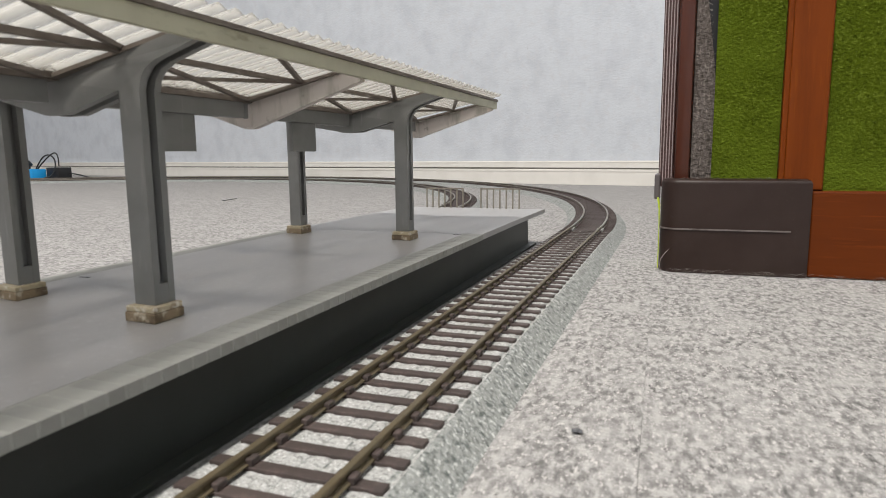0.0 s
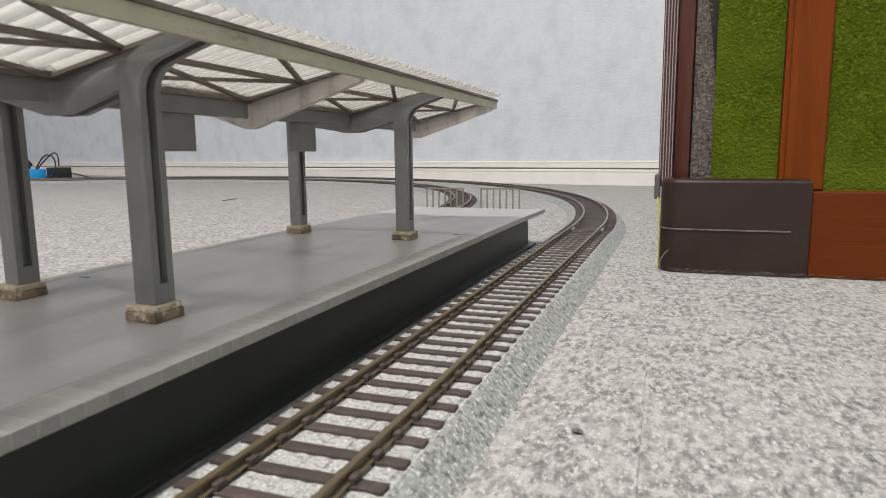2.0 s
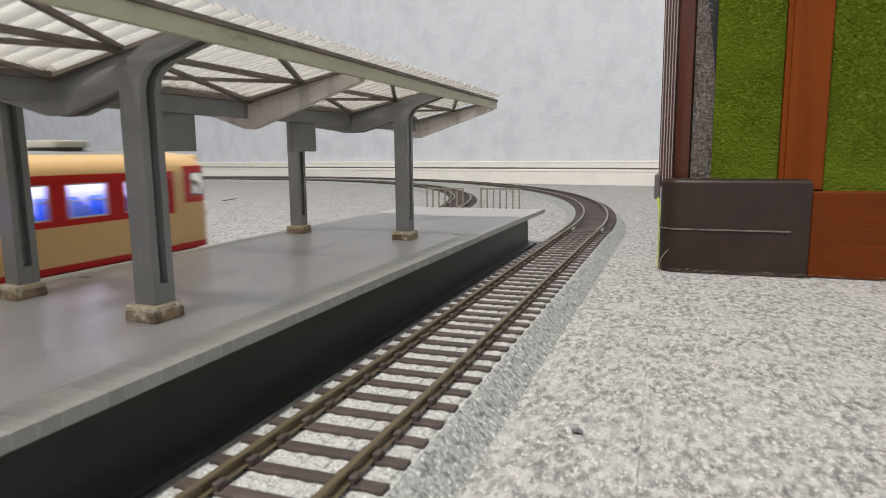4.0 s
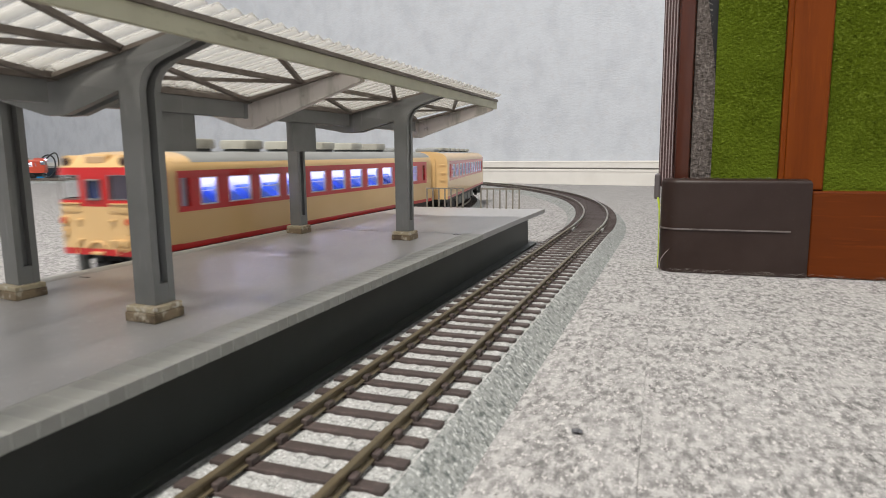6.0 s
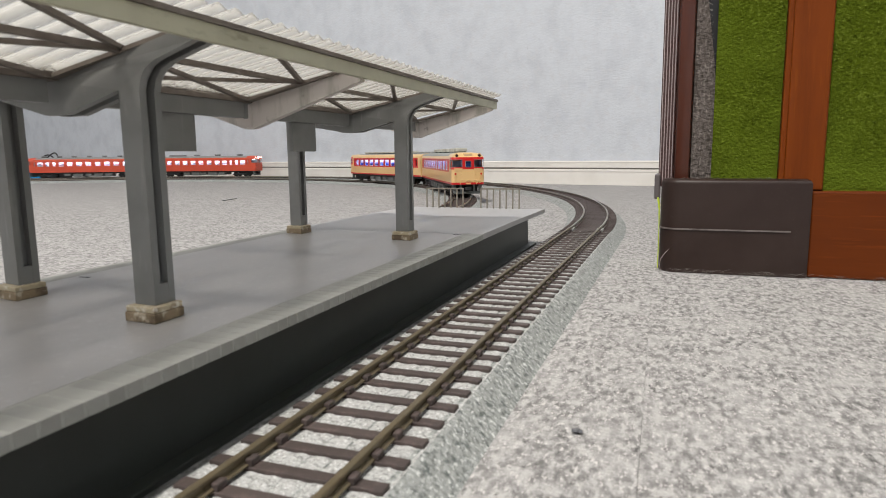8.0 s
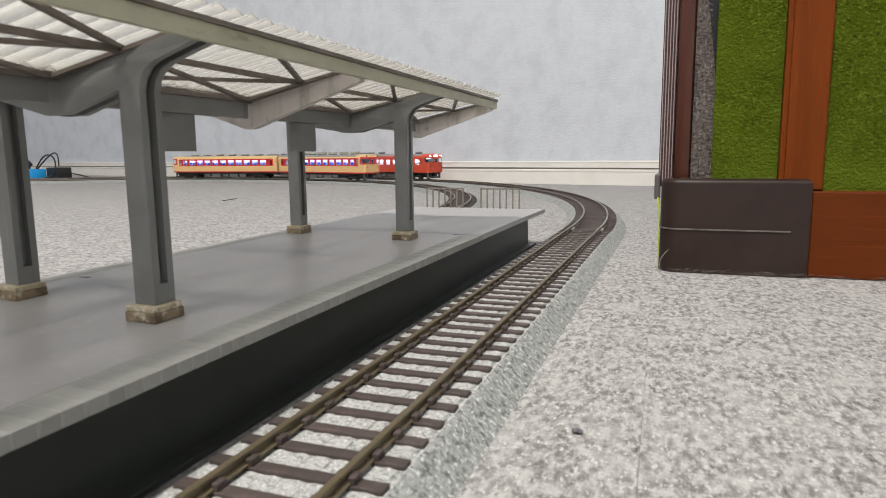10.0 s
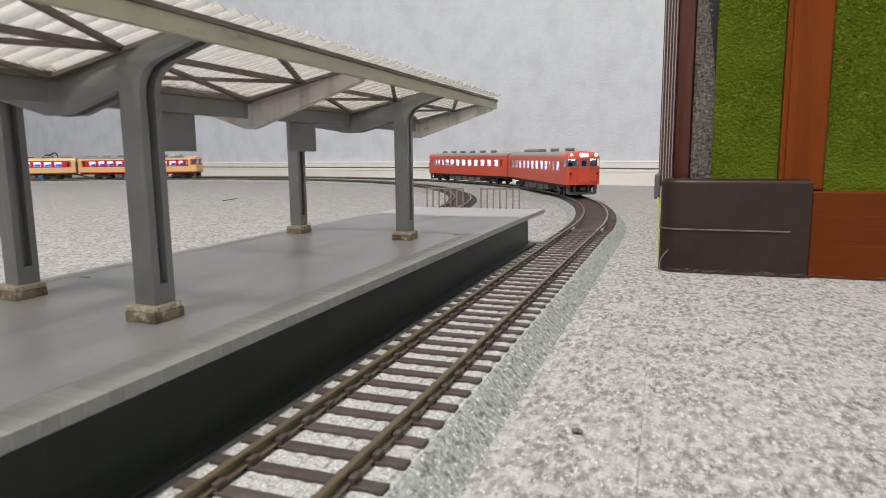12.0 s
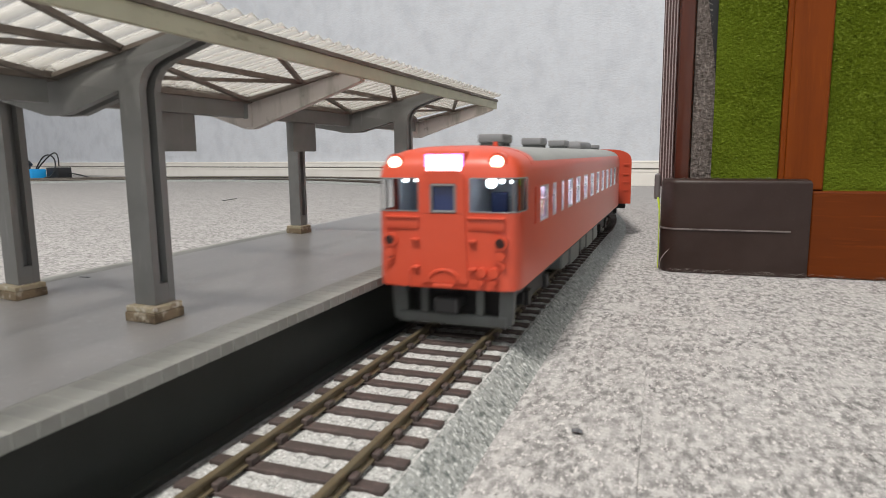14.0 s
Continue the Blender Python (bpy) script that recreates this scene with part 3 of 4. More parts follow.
    part("laminate", bm, "edge_dark", top, "dark brown layered edge")
    for k in range(5):
        bm = bmesh.new()
        x = -1.2 + 1.22 * k
        box(bm, x, x + 0.38, 8.5, 9.4, 39.0, 330)
        part("pale_layer", bm, "edge_pale", top, "thin pale layer line")
    bm = bmesh.new()
    for k in range(46):
        z = random.uniform(44, 135)
        x = 21.2 if z < 74 else 21.2 - 4.6 * min(1.0, (z - 74) / 44)
        a = random.uniform(-0.9, 0.9)
        h = random.uniform(0.5, 1.7)
        rod(bm, (x - 0.2, 7.2, z), (x + h * math.cos(a), 6.9, z + h * math.sin(a)), 0.05, 3)
    part("frayed_fibres", bm, "rib_glint_fray", top, "pale frayed fibres on the board edge")
    bm = bmesh.new()
    for k in range(26):
        x, z = random.uniform(5, 48), 42.0
        h, a = random.uniform(0.3, 1.2), random.uniform(0, 6.28)
        rod(bm, (x, random.uniform(0.5, 3.5), z - 0.3), (x + h * math.cos(a), 1.5, z + 0.5 * h), 0.05, 3)
    part("dust_specks", bm, "fuzz", top, "dust and lint on the guard's top")
    bm = bmesh.new()
    box(bm, -3.2, -0.6, 8.0, 24, 32.2, 43.5, 0.6)
    part("bracket", bm, "bracket", top, "glossy dark plastic bracket")
    bm = bmesh.new()
    prism(bm, [(-0.7, 0.3), (-0.3, 0.3), (-0.4, 29), (-1.0, 33), (-1.8, 33), (-1.0, 28), (-0.7, 20)], "y", 6.5, 16)
    part("tape", bm, "tape", top, "lime green tape strip")
    bm = bmesh.new()
    pts = [Vector((1.0, -2.6, 1.0)), Vector((0.4, -3.2, 3.0)), Vector((0.8, -3.4, 6.0)), Vector((2.4, -3.3, 8.6)), Vector((4.0, -3.1, 10.4))]
    for a, b in zip(pts, pts[1:]):
        rod(bm, a, b, 0.14, 5)
    part("loose_thread", bm, "edge_pale", top, "stray pale thread")


# ---------------------------------------------------------------- power supply by the far wall
def build_power():
    tools = thing("blue_power_pack", "bright blue plastic power pack on the carpet", "power pack", at=pose(-1.600, 1.175, 0, 0, 0, -8))
    bm = bmesh.new()
    box(bm, -45, 36, 0, 40, 0, 26, 2.5)
    part("case", bm, "blue_plastic", tools, smooth=True)
    bm = bmesh.new()
    rod(bm, (-8, 20, 26), (-8, 20, 36), 4, 10)
    rod(bm, (-8, 20, 36), (-14, 20, 46), 10, 12, 7)
    part("knob", bm, "black", tools, "black control knob")
    pack = thing("adapter", "black box-shaped power adapter on the carpet", "adapter", at=pose(-1.530, 1.203, 0, 0, 0, -8))
    bm = bmesh.new()
    box(bm, -26, 30, 0, 36, 0, 30, 2)
    part("case", bm, "black", pack, smooth=True)
    for label, pts in (("looped thin black power cable", ((-1.56, 1.24, 0.024), (-1.535, 1.24, 0.058), (-1.505, 1.24, 0.066), (-1.478, 1.235, 0.052), (-1.468, 1.225, 0.026), (-1.47, 1.21, 0.004), (-1.48, 1.2, 0.003))),
                       ("looped thin black power cable", ((-1.57, 1.25, 0.022), (-1.53, 1.26, 0.066), (-1.50, 1.265, 0.072), (-1.485, 1.25, 0.034))),
                       ("straight thin black cable on the carpet", ((-1.455, 1.24, 0.016), (-1.42, 1.25, 0.012), (-1.39, 1.255, 0.003), (-1.375, 1.256, 0.002)))):
        cu = bpy.data.curves.new("cable", "CURVE")
        cu.dimensions, cu.bevel_depth, cu.bevel_resolution = "3D", 0.0018, 2
        sp = cu.splines.new("NURBS")
        sp.points.add(len(pts) - 1)
        for p, c in zip(sp.points, pts):
            p.co = (c[0] - 0.052, c[1] - 0.019, c[2], 1)
        sp.use_endpoint_u, sp.order_u = True, 3
        cu.materials.append(M["cable"])
        tagged(new("cable", cu), label, "cable")
    bm = bmesh.new()
    for k in range(120):
        x = random.uniform(46, 150)
        y = 224.2 + random.uniform(-0.8, 0.2)
        a, h = random.uniform(0, 6.28), random.uniform(0.6, 1.0) ** 2 * 3.4
        p = Vector((x, y, 0))
        q = p + Vector((math.cos(a) * h * 0.4, -abs(math.sin(a)) * h * 0.3, h * 0.6))
        r = q + Vector((math.cos(a) * h * 0.7, -abs(math.sin(a)) * h * 0.2, h * 0.15))
        rod(bm, p, q, 0.035, 3)
        rod(bm, q, r, 0.03, 3)
    tagged(part("carpet_fuzz", bm, "fuzz", None, "loose pale carpet fibres along the upended table top"), category="carpet fuzz", kind="stuff")
    bm = bmesh.new()
    bmesh.ops.create_icosphere(bm, subdivisions=2, radius=1.1, matrix=Matrix.Translation((36.4, 40.5, 0.6)) @ Matrix.Diagonal((0.9, 0.6, 0.3, 1)))
    for v in bm.verts:
        v.co += Vector((random.uniform(-0.3, 0.3), random.uniform(-0.3, 0.3), random.uniform(-0.1, 0.2)))
    tagged(part("lint", bm, "seam_dark", None, "tiny dark tuft of lint on the carpet"), category="lint")
    bm = bmesh.new()
    rod(bm, (-467, 566, 0.6), (-479, 610, 0.5), 0.4, 5)
    part("thread", bm, "cable", None, "short dark thread lying on the carpet")
    tagged(bpy.data.objects["thread"], category="thread")


# ---------------------------------------------------------------- railcars (local: y forwards to the cab, z = 0 on the rails)
HALF_W, SILL, EAVE, RISE = 18.4, 12.8, 38.5, 9.0
NOSE_Y, CAB_Y, TAIL_Y = 112.0, 106.0, -136.0


def nose_plan():
    """Half of the nose in plan, from the middle of the front round to the side."""
    pts = []
    for x in (0, 1.6, 3.0, 5.0, 6.6, 9.0, 11.5, 14.0, 15.8, 16.9):
        pts.append((x, NOSE_Y + 18 * (1 - (x / HALF_W) ** 9) ** (1 / 9)))
    for d in (15.8, 14.0, 11.5, 8.5, 5.0, 0.0):
        pts.append((HALF_W * (1 - (d / 18) ** 9) ** (1 / 9), NOSE_Y + d))
    return pts


def nose_rows():
    rows = []
    for z in (SILL, 15.0, 18.0, 22.0, 26.0, 29.2, 30.2, 31.6, 34.0, 38.0, 39.6, 42.2, 44.0, 45.4, 46.4, 47.0, 47.3, 47.45, 47.5):
        dz = max(0.0, z - EAVE)
        rows.append((z, max(0.01, 1 - (dz / RISE) ** 3) ** (1 / 3)))
    return rows


def nose_cells(bm, keep, shift=0.0):
    """Cells of the nose's skin for which keep(column, row, side) holds."""
    plan, rows = nose_plan(), nose_rows()
    for side in (-1, 1):
        made = {}

        def vert(i, j):
            if (i, j) not in made:
                z, k = rows[j]
                x, y = plan[i]
                kk = k * (1 - shift / 18)
                made[i, j] = bm.verts.new((side * x * kk, NOSE_Y + (y - NOSE_Y) * kk, z))
            return made[i, j]
        for i in range(len(plan) - 1):
            for j in range(len(rows) - 1):
                if keep(i, j, side):
                    f = [vert(i, j), vert(i + 1, j), vert(i + 1, j + 1), vert(i, j + 1)]
                    bm.faces.new(f if side > 0 else f[::-1])
    bmesh.ops.remove_doubles(bm, verts=bm.verts, dist=0.001)


def roof_section(z_from, n=20, grow=0.0):
    """The roof's arch above z_from."""
    a0 = math.asin(min(1, (z_from - EAVE) / RISE) ** 1.5)
    pts = []
    for k in range(n + 1):
        a = a0 + (math.pi - 2 * a0) * k / n
        c, s = math.cos(a), math.sin(a)
        pts.append(((HALF_W + grow) * math.copysign(abs(c) ** (2 / 3), c), EAVE + (RISE + grow) * abs(s) ** (2 / 3)))
    return pts


def windows_of(kind):
    """Rows of (centre, width) along the side, from the tail to the cab."""
    if kind == "cream":
        return [(-103.0 + 20.0 * k, 14.0) for k in range(10)] + [(95.5, 9.5)]
    return [(-110.0 + 20.6 * k, 11.6) for k in range(8)] + [(52.5, 11.0), (68.5, 5.4), (83.0, 6.6), (98.5, 12.0)]


def build_railcar(kind, label, lit, vents=(), tank=None, grey_z=43.4, vent=(3.9, 6.0)):
    car = thing("railcar", label, "model train", group="cream and red railcars" if kind == "cream" else "vermilion railcars")
    body, band = ("cream", "crimson") if kind == "cream" else ("vermilion", "vermilion")
    z0, z1 = (27.8, 38.0) if kind == "cream" else (27.0, 36.8)
    b0, b1 = 26.0, 40.6
    tail_y = TAIL_Y if kind == "cream" else TAIL_Y - 4.0
    wins = windows_of(kind)
    doors = (-122.0, 108.0) if kind == "cream" else (-124.5, 112.0)
    # nose
    win_cols, win_rows = range(4, 13), (7, 8, 9)
    door_rows = (7, 8)

    def is_window(i, j):
        return (i in win_cols and j in win_rows) or (i in (0, 1) and j in door_rows)

    def is_band(i, j):
        return kind == "cream" and 5 <= j <= 10 and i < 14
    bm = bmesh.new()
    nose_cells(bm, lambda i, j, s: not is_window(i, j) and not is_band(i, j))
    part("nose", bm, body, car, smooth=True)
    if kind == "cream":
        bm = bmesh.new()
        nose_cells(bm, lambda i, j, s: not is_window(i, j) and is_band(i, j), -0.02)
        part("nose_band", bm, band, car, "crimson band", smooth=True)
        bm = bmesh.new()
        nose_cells(bm, lambda i, j, s: j == 0, -0.12)
        part("nose_stripe", bm, band, car, "crimson stripe", smooth=True)
    bm = bmesh.new()
    nose_cells(bm, lambda i, j, s: is_window(i, j) and i > 1, 0.35)
    part("windscreen", bm, "glass", car, "clear wraparound windscreen", smooth=True)
    bm = bmesh.new()
    nose_cells(bm, lambda i, j, s: is_window(i, j) and i <= 1, 0.3)
    part("door_window", bm, "glass_blue", car, "dark blue end door window")
    # windscreen rims
    plan = nose_plan()
    for s in (-1, 1):
        bm = bmesh.new()
        for z in (31.6, 39.6):
            for a, b in zip(plan[4:13], plan[5:14]):
                rod(bm, (s * a[0], a[1], z), (s * b[0], b[1], z), 0.16, 6)
        for p in (plan[4], plan[9], plan[13]):
            rod(bm, (s * p[0], p[1], 31.6), (s * p[0], p[1], 39.6), 0.16, 6)
        part("windscreen_rim", bm, "rim", car, "pale metal windscreen rim")
    bm = bmesh.new()
    for a, b in (((-3.0, 31.6), (3.0, 31.6)), ((-3.0, 38.0), (3.0, 38.0)), ((-3.0, 31.6), (-3.0, 38.0)), ((3.0, 31.6), (3.0, 38.0))):
        rod(bm, (a[0], 130.3, a[1]), (b[0], 130.3, b[1]), 0.35, 6)
    part("door_window_rim", bm, "rim", car, "grey end door window rim")
    # end door: a raised panel with rounded top corners round its window
    if kind == "red":
        bm = bmesh.new()
        for s in (-1, 1):
            prism(bm, [(s * 3.4, 31.2), (s * 5.5, 31.2), (s * 5.3, 39.6), (s * 4.9, 40.6), (s * 4.0, 41.3), (s * 3.4, 41.4)], "y", 129.6, 130.45)
        prism(bm, [(-6.1, 14.2), (6.1, 14.2), (5.52, 31.1), (-5.52, 31.1)], "y", 129.6, 130.45)
        prism(bm, [(-3.35, 38.4), (3.35, 38.4), (3.35, 41.4), (-3.35, 41.4)], "y", 129.6, 130.45)
        part("end_door", bm, body, car, "raised end door with rounded top")
    # sides
    for s in (-1, 1):
        def plate(bm, ya, yb, za, zb, proud=0.0):
            xa, xb = s * (HALF_W - 0.7), s * (HALF_W + proud)
            box(bm, min(xa, xb), max(xa, xb), ya, yb, za, zb)
        bm = bmesh.new()
        if kind == "cream":
            plate(bm, tail_y, NOSE_Y, SILL + 2.0, b0)
            plate(bm, tail_y, -127.5, b0, EAVE + 0.2)
        else:
            plate(bm, tail_y, NOSE_Y, SILL, z0)
            plate(bm, tail_y, NOSE_Y, z1, EAVE + 0.3)
        part("side_panel", bm, body, car)
        if kind == "cream":
            bm = bmesh.new()
            plate(bm, tail_y, NOSE_Y, SILL, SILL + 2.0, 0.03)
            part("side_stripe", bm, band, car, "crimson lower stripe")
        bm = bmesh.new() if kind == "cream" else None
        lo, hi, ya, yb = (b0, EAVE + 0.2, -127.5, NOSE_Y) if kind == "cream" else (z0, z1, tail_y, NOSE_Y)
        if kind == "cream":
            plate(bm, ya, yb, lo, z0, 0.03)
            plate(bm, ya, yb, z1, hi, 0.03)
        holes = sorted(list(wins) + [(doors[0], 4.6), (doors[1], 4.6)])
        y = ya
        if kind == "cream":
            part("window_band", bm, band, car, "crimson window band")
        for c, w in holes + [(yb, 0.0)]:
            bm = bmesh.new()
            plate(bm, y, c - w / 2, z0, z1, 0.03)
            part("window_pillar", bm, band, car)
            y = c + w / 2
        for c, w in wins:
            win = bmesh.new()
            xo = s * (HALF_W - 0.35)
            for za, zb, wa, wb in ((z0, z0 + 0.5, -w / 2, w / 2), (z1 - 0.5, z1, -w / 2, w / 2), (z0, z1, -w / 2, -w / 2 + 0.5), (z0, z1, w / 2 - 0.5, w / 2), (32.8, 33.1, -w / 2, w / 2)):
                box(win, xo - 0.3, xo + 0.3, c + wa, c + wb, za, zb)
            frame_ob = part("window", win, "window_frame", car, "bright metal sash window")
            bm = bmesh.new()
            box(bm, xo - s * 0.3 - 0.1, xo - s * 0.3 + 0.1, c - w / 2 - 0.4, c + w / 2 + 0.4, z0 - 0.4, z1 + 0.4)
            part("pane", bm, "glass", frame_ob)
        for c in doors:
            bm = bmesh.new()
            xd = s * (HALF_W - 0.9)
            box(bm, xd - 0.25, xd + 0.25, c - 3.2, c + 3.2, SILL + 1, 28.0)
            box(bm, xd - 0.25, xd + 0.25, c - 3.2, c - 1.9, 28.0, 38)
            box(bm, xd - 0.25, xd + 0.25, c + 1.9, c + 3.2, 28.0, 38)
            rod(bm, (xd + s * 0.6, c - 2.6, 18), (xd + s * 0.6, c - 2.6, 24), 0.2, 5)
            door = part("passenger_door", bm, band, car, "recessed passenger door")
            bm = bmesh.new()
            box(bm, xd - 0.1, xd + 0.1, c - 2.0, c + 2.0, 27.8, 38)
            part("pane", bm, "glass", door)
    # roof and tail end
    grey_from = NOSE_Y - (9 if kind == "cream" else 4)
    bm = bmesh.new()
    prism(bm, roof_section(grey_z), "y", tail_y + 0.6, grey_from)
    part("roof", bm, "car_roof", car, "grey roof", smooth=True)
    bm = bmesh.new()
    prism(bm, roof_section(EAVE, grow=-0.03), "y", tail_y + 0.6, NOSE_Y + 0.3)
    prism(bm, roof_section(grey_z, grow=0.03), "y", grey_from, NOSE_Y + 0.2)
    part("roof_edge", bm, body, car, smooth=True)
    if kind == "cream":
        for s in (-1, 1):
            bm = bmesh.new()
            sec = [p for p in roof_section(EAVE, 60, 0.08) if p[0] * s > 0 and p[1] < b1 + 0.2]
            for p, q in zip(sec, sec[1:]):
                bm.faces.new([bm.verts.new((x, y, z)) for (x, z), y in ((p, -127.5), (q, -127.5), (q, NOSE_Y), (p, NOSE_Y))])
            part("upper_band", bm, band, car, "crimson window band")
    bm = bmesh.new()
    end = [(HALF_W, SILL)] + roof_section(EAVE) + [(-HALF_W, SILL)]
    prism(bm, end, "y", tail_y - 0.4, tail_y + 0.7)
    for s in (-1, 1):
        for z in (22, 27, 32, 38):
            rod(bm, (s * 13.4, tail_y - 1.1, z), (s * 16.6, tail_y - 1.1, z), 0.28, 5)
        rod(bm, (s * 9.5, tail_y - 0.8, SILL), (s * 9.5, tail_y - 0.8, 42), 0.5, 6)
    part("tail_wall", bm, body, car, "flat end wall with ladder rungs")
    bm = bmesh.new()
    box(bm, -6.5, 6.5, tail_y - 3.4, tail_y - 0.3, SILL + 1, 39, 0.6)
    part("gangway", bm, "gear", car, "black gangway bellows")
    # roof equipment
    if kind == "cream":
        for k in range(6):
            y = 83 - 32.5 * k
            bm = bmesh.new()
            high = 52.4 if grey_z < 44 else 50.8
            prism(bm, [(-4.2, y - 7.6), (4.2, y - 7.6), (6.6, y - 6.4), (7.4, y - 4), (7.4, y + 4), (6.6, y + 6.4), (4.2, y + 7.6), (-4.2, y + 7.6), (-6.6, y + 6.4), (-7.4, y + 4), (-7.4, y - 4), (-6.6, y - 6.4)], "z", 48.6, high)
            bmesh.ops.bevel(bm, geom=[e for e in bm.edges if all(v.co.z > high - 0.1 for v in e.verts)], offset=0.9, segments=2, affect="EDGES", profile=0.5)
            cooler = part("roof_cooler", bm, "vent_pale", car, "pale rounded roof cooler", smooth=True)
            # Dark base stands in for the shadow gap under the raised cooler
            bm = bmesh.new()
            box(bm, -5.6, 5.6, y - 5.6, y + 5.6, 46.4, 48.55)
            part("cooler_base", bm, "gear_grey", cooler, "recessed base, coloured dark as the shadow gap")
        bm = bmesh.new()
        box(bm, -7.5, 7.5, -127, -104, 46.6, 50.0, 1.6)
        part("roof_tank", bm, "car_roof", car, smooth=True)
    else:
        for y in vents:
            bm = bmesh.new()
            box(bm, -vent[0], vent[0], y - vent[1], y + vent[1], 48.5, 51.2, 0.6)
            v = part("roof_ventilator", bm, "vent_grey", car, "grey box ventilator", smooth=True)
            bm = bmesh.new()
            for dy in (-vent[1] + 1.6, 0.0, vent[1] - 1.6):
                box(bm, -vent[0] + 0.5, vent[0] - 0.5, y + dy - 0.8, y + dy + 0.8, 46.4, 48.45)
            part("ventilator_foot", bm, "gear_grey", v)
        if tank:
            bm = bmesh.new()
            box(bm, -6.5, 6.5, tank[0], tank[1], 46.2, 51.2, 2.0)
            part("roof_tank", bm, "vent_grey", car, "long grey roof housing", smooth=True)
        bm = bmesh.new()
        rod(bm, (-8, 112, 45.0), (-8, 112, 48.4), 0.9, 8, 0.6)
        part("whistle", bm, body, car)
    # inside
    bm = bmesh.new()
    box(bm, -17.2, 17.2, tail_y + 1, NOSE_Y + 12, SILL + 1.5, SILL + 3.0)
    box(bm, -17.0, 17.0, -117.2, -116.6, SILL + 3, EAVE)
    for s in (-1, 1):
        box(bm, s * 16.9 - 0.2, s * 16.9 + 0.2, -116, CAB_Y, SILL + 3, z0 - 0.5)
        box(bm, s * 16.9 - 0.2, s * 16.9 + 0.2, -116, CAB_Y, z1 + 0.3, EAVE)
        edges = sorted(wins)
        for (ca, wa), (cb, wb) in zip(edges, edges[1:]):
            if cb - wb / 2 - 0.6 > ca + wa / 2 + 0.6:
                box(bm, s * 16.9 - 0.2, s * 16.9 + 0.2, ca + wa / 2 + 0.6, cb - wb / 2 - 0.6, z0 - 0.5, z1 + 0.3)
    # Added partition: catches the strip's light so the windows show bright
    box(bm, -0.4, 0.4, -115, CAB_Y - 3, SILL + 3, 37.6)
    part("interior", bm, "inside", car, "pale interior lining with an added light-catching partition")
    bm = bmesh.new()
    box(bm, -17.0, 17.0, CAB_Y - 1.2, CAB_Y - 0.6, SILL + 3, EAVE)
    box(bm, -16.0, 16.0, 113, 121, SILL + 3, 27.5, 0.5)
    box(bm, -15.5, 15.5, CAB_Y, 126.5, 40.3, 40.9)
    box(bm, -15.5, 15.5, CAB_Y, 127.6, 28.6, 29.4)
    for s in (-1, 1):
        box(bm, s * 3.9 - 0.4, s * 3.9 + 0.4, CAB_Y, 127.0, SILL + 3, 40.3)
        box(bm, s * 16.7 - 0.15, s * 16.7 + 0.15, CAB_Y, 120.0, SILL + 3, 40.3)
    for s in (-1, 1):
        box(bm, s * 10 - 3, s * 10 + 3, 109, 111, SILL + 3, 34, 0.5)
    part("cab_interior", bm, "cab_inside" if kind == "red" else "cab_lit_tone", car, "shadowy blue-grey driver's cab")
    if kind == "red":
        for s in (-1, 1):
            bm = bmesh.new()
            box(bm, s * 10 - 2.6, s * 10 + 2.6, 114, 116, 29.4, 35.5, 0.6)
            part("driver_seat", bm, "cab_seat", car, "blue driver's seat")
    for c, w in wins:
        for s in (-1, 1):
            bm = bmesh.new()
            prism(bm, [(s * 15.6, 27.4), (s * 6.0, 33.4), (s * 5.0, 33.4), (s * 5.0, SILL + 3.1), (s * 15.6, SILL + 3.1)], "y", c - 6.6, c + 6.6)
            part("seat", bm, "seat_blue" if kind == "cream" else "seat_grey", car, "blue bench seat" if kind == "cream" else "pale lilac bench seat")
    bm = bmesh.new()
    box(bm, -5, 5, -115, CAB_Y - 3, EAVE - 0.6, EAVE - 0.2)
    part("light_strip", bm, "strip" if kind == "cream" else "strip_white", car, "glowing white light strip")
    # lamps on the nose
    lx, lz = (12.5, 44.0) if kind == "cream" else (13.0, 43.3)
    for s in (-1, 1):
        bm = bmesh.new()
        rod(bm, (s * lx, 121.0, lz), (s * lx, 128.9, lz), 2.3, 16)
        lamp = part("headlight_ring", bm, body, car)
        bm = bmesh.new()
        rod(bm, (s * lx, 128.7, lz), (s * lx, 129.4, lz), 1.65, 16, 1.35)
        part("headlight", bm, "head_lamp" if lit else "lamp_dark", lamp, "glowing round headlight" if lit else "unlit round headlight")
        bm = bmesh.new()
        rod(bm, (s * 14.2, 126.0, 24.4), (s * 14.2, 130.6, 24.4), 1.75, 16)
        rod(bm, (s * 14.2, 126.0, 21.3), (s * 14.2, 130.5, 21.3), 1.15, 12)
        rod(bm, (s * 14.6, 126.0, 18.9), (s * 14.6, 130.2, 18.9), 0.9, 10)
        rod(bm, (s * 14.9, 130.0, 18.9), (s * 13.2, 130.3, 20.0), 0.35, 6)
        tail = part("tail_light_ring", bm, body, car, smooth=True)
        bm = bmesh.new()
        rod(bm, (s * 14.2, 130.5, 24.4), (s * 14.2, 130.75, 24.4), 1.15, 12)
        part("tail_light", bm, "tail_lamp" if kind == "cream" else "lamp_dark", tail)
        # plates, steps and plugs
        bm = bmesh.new()
        box(bm, s * 10.8 - 4.3, s * 10.8 + 4.3, 128.8, 130.3, 27.2, 29.9, 0.2)
        box(bm, s * 10.8 - 4.5, s * 10.8 + 4.5, 128.8, 130.7, 29.9, 30.4, 0.15)
        part("nose_plate", bm, body, car, smooth=True)
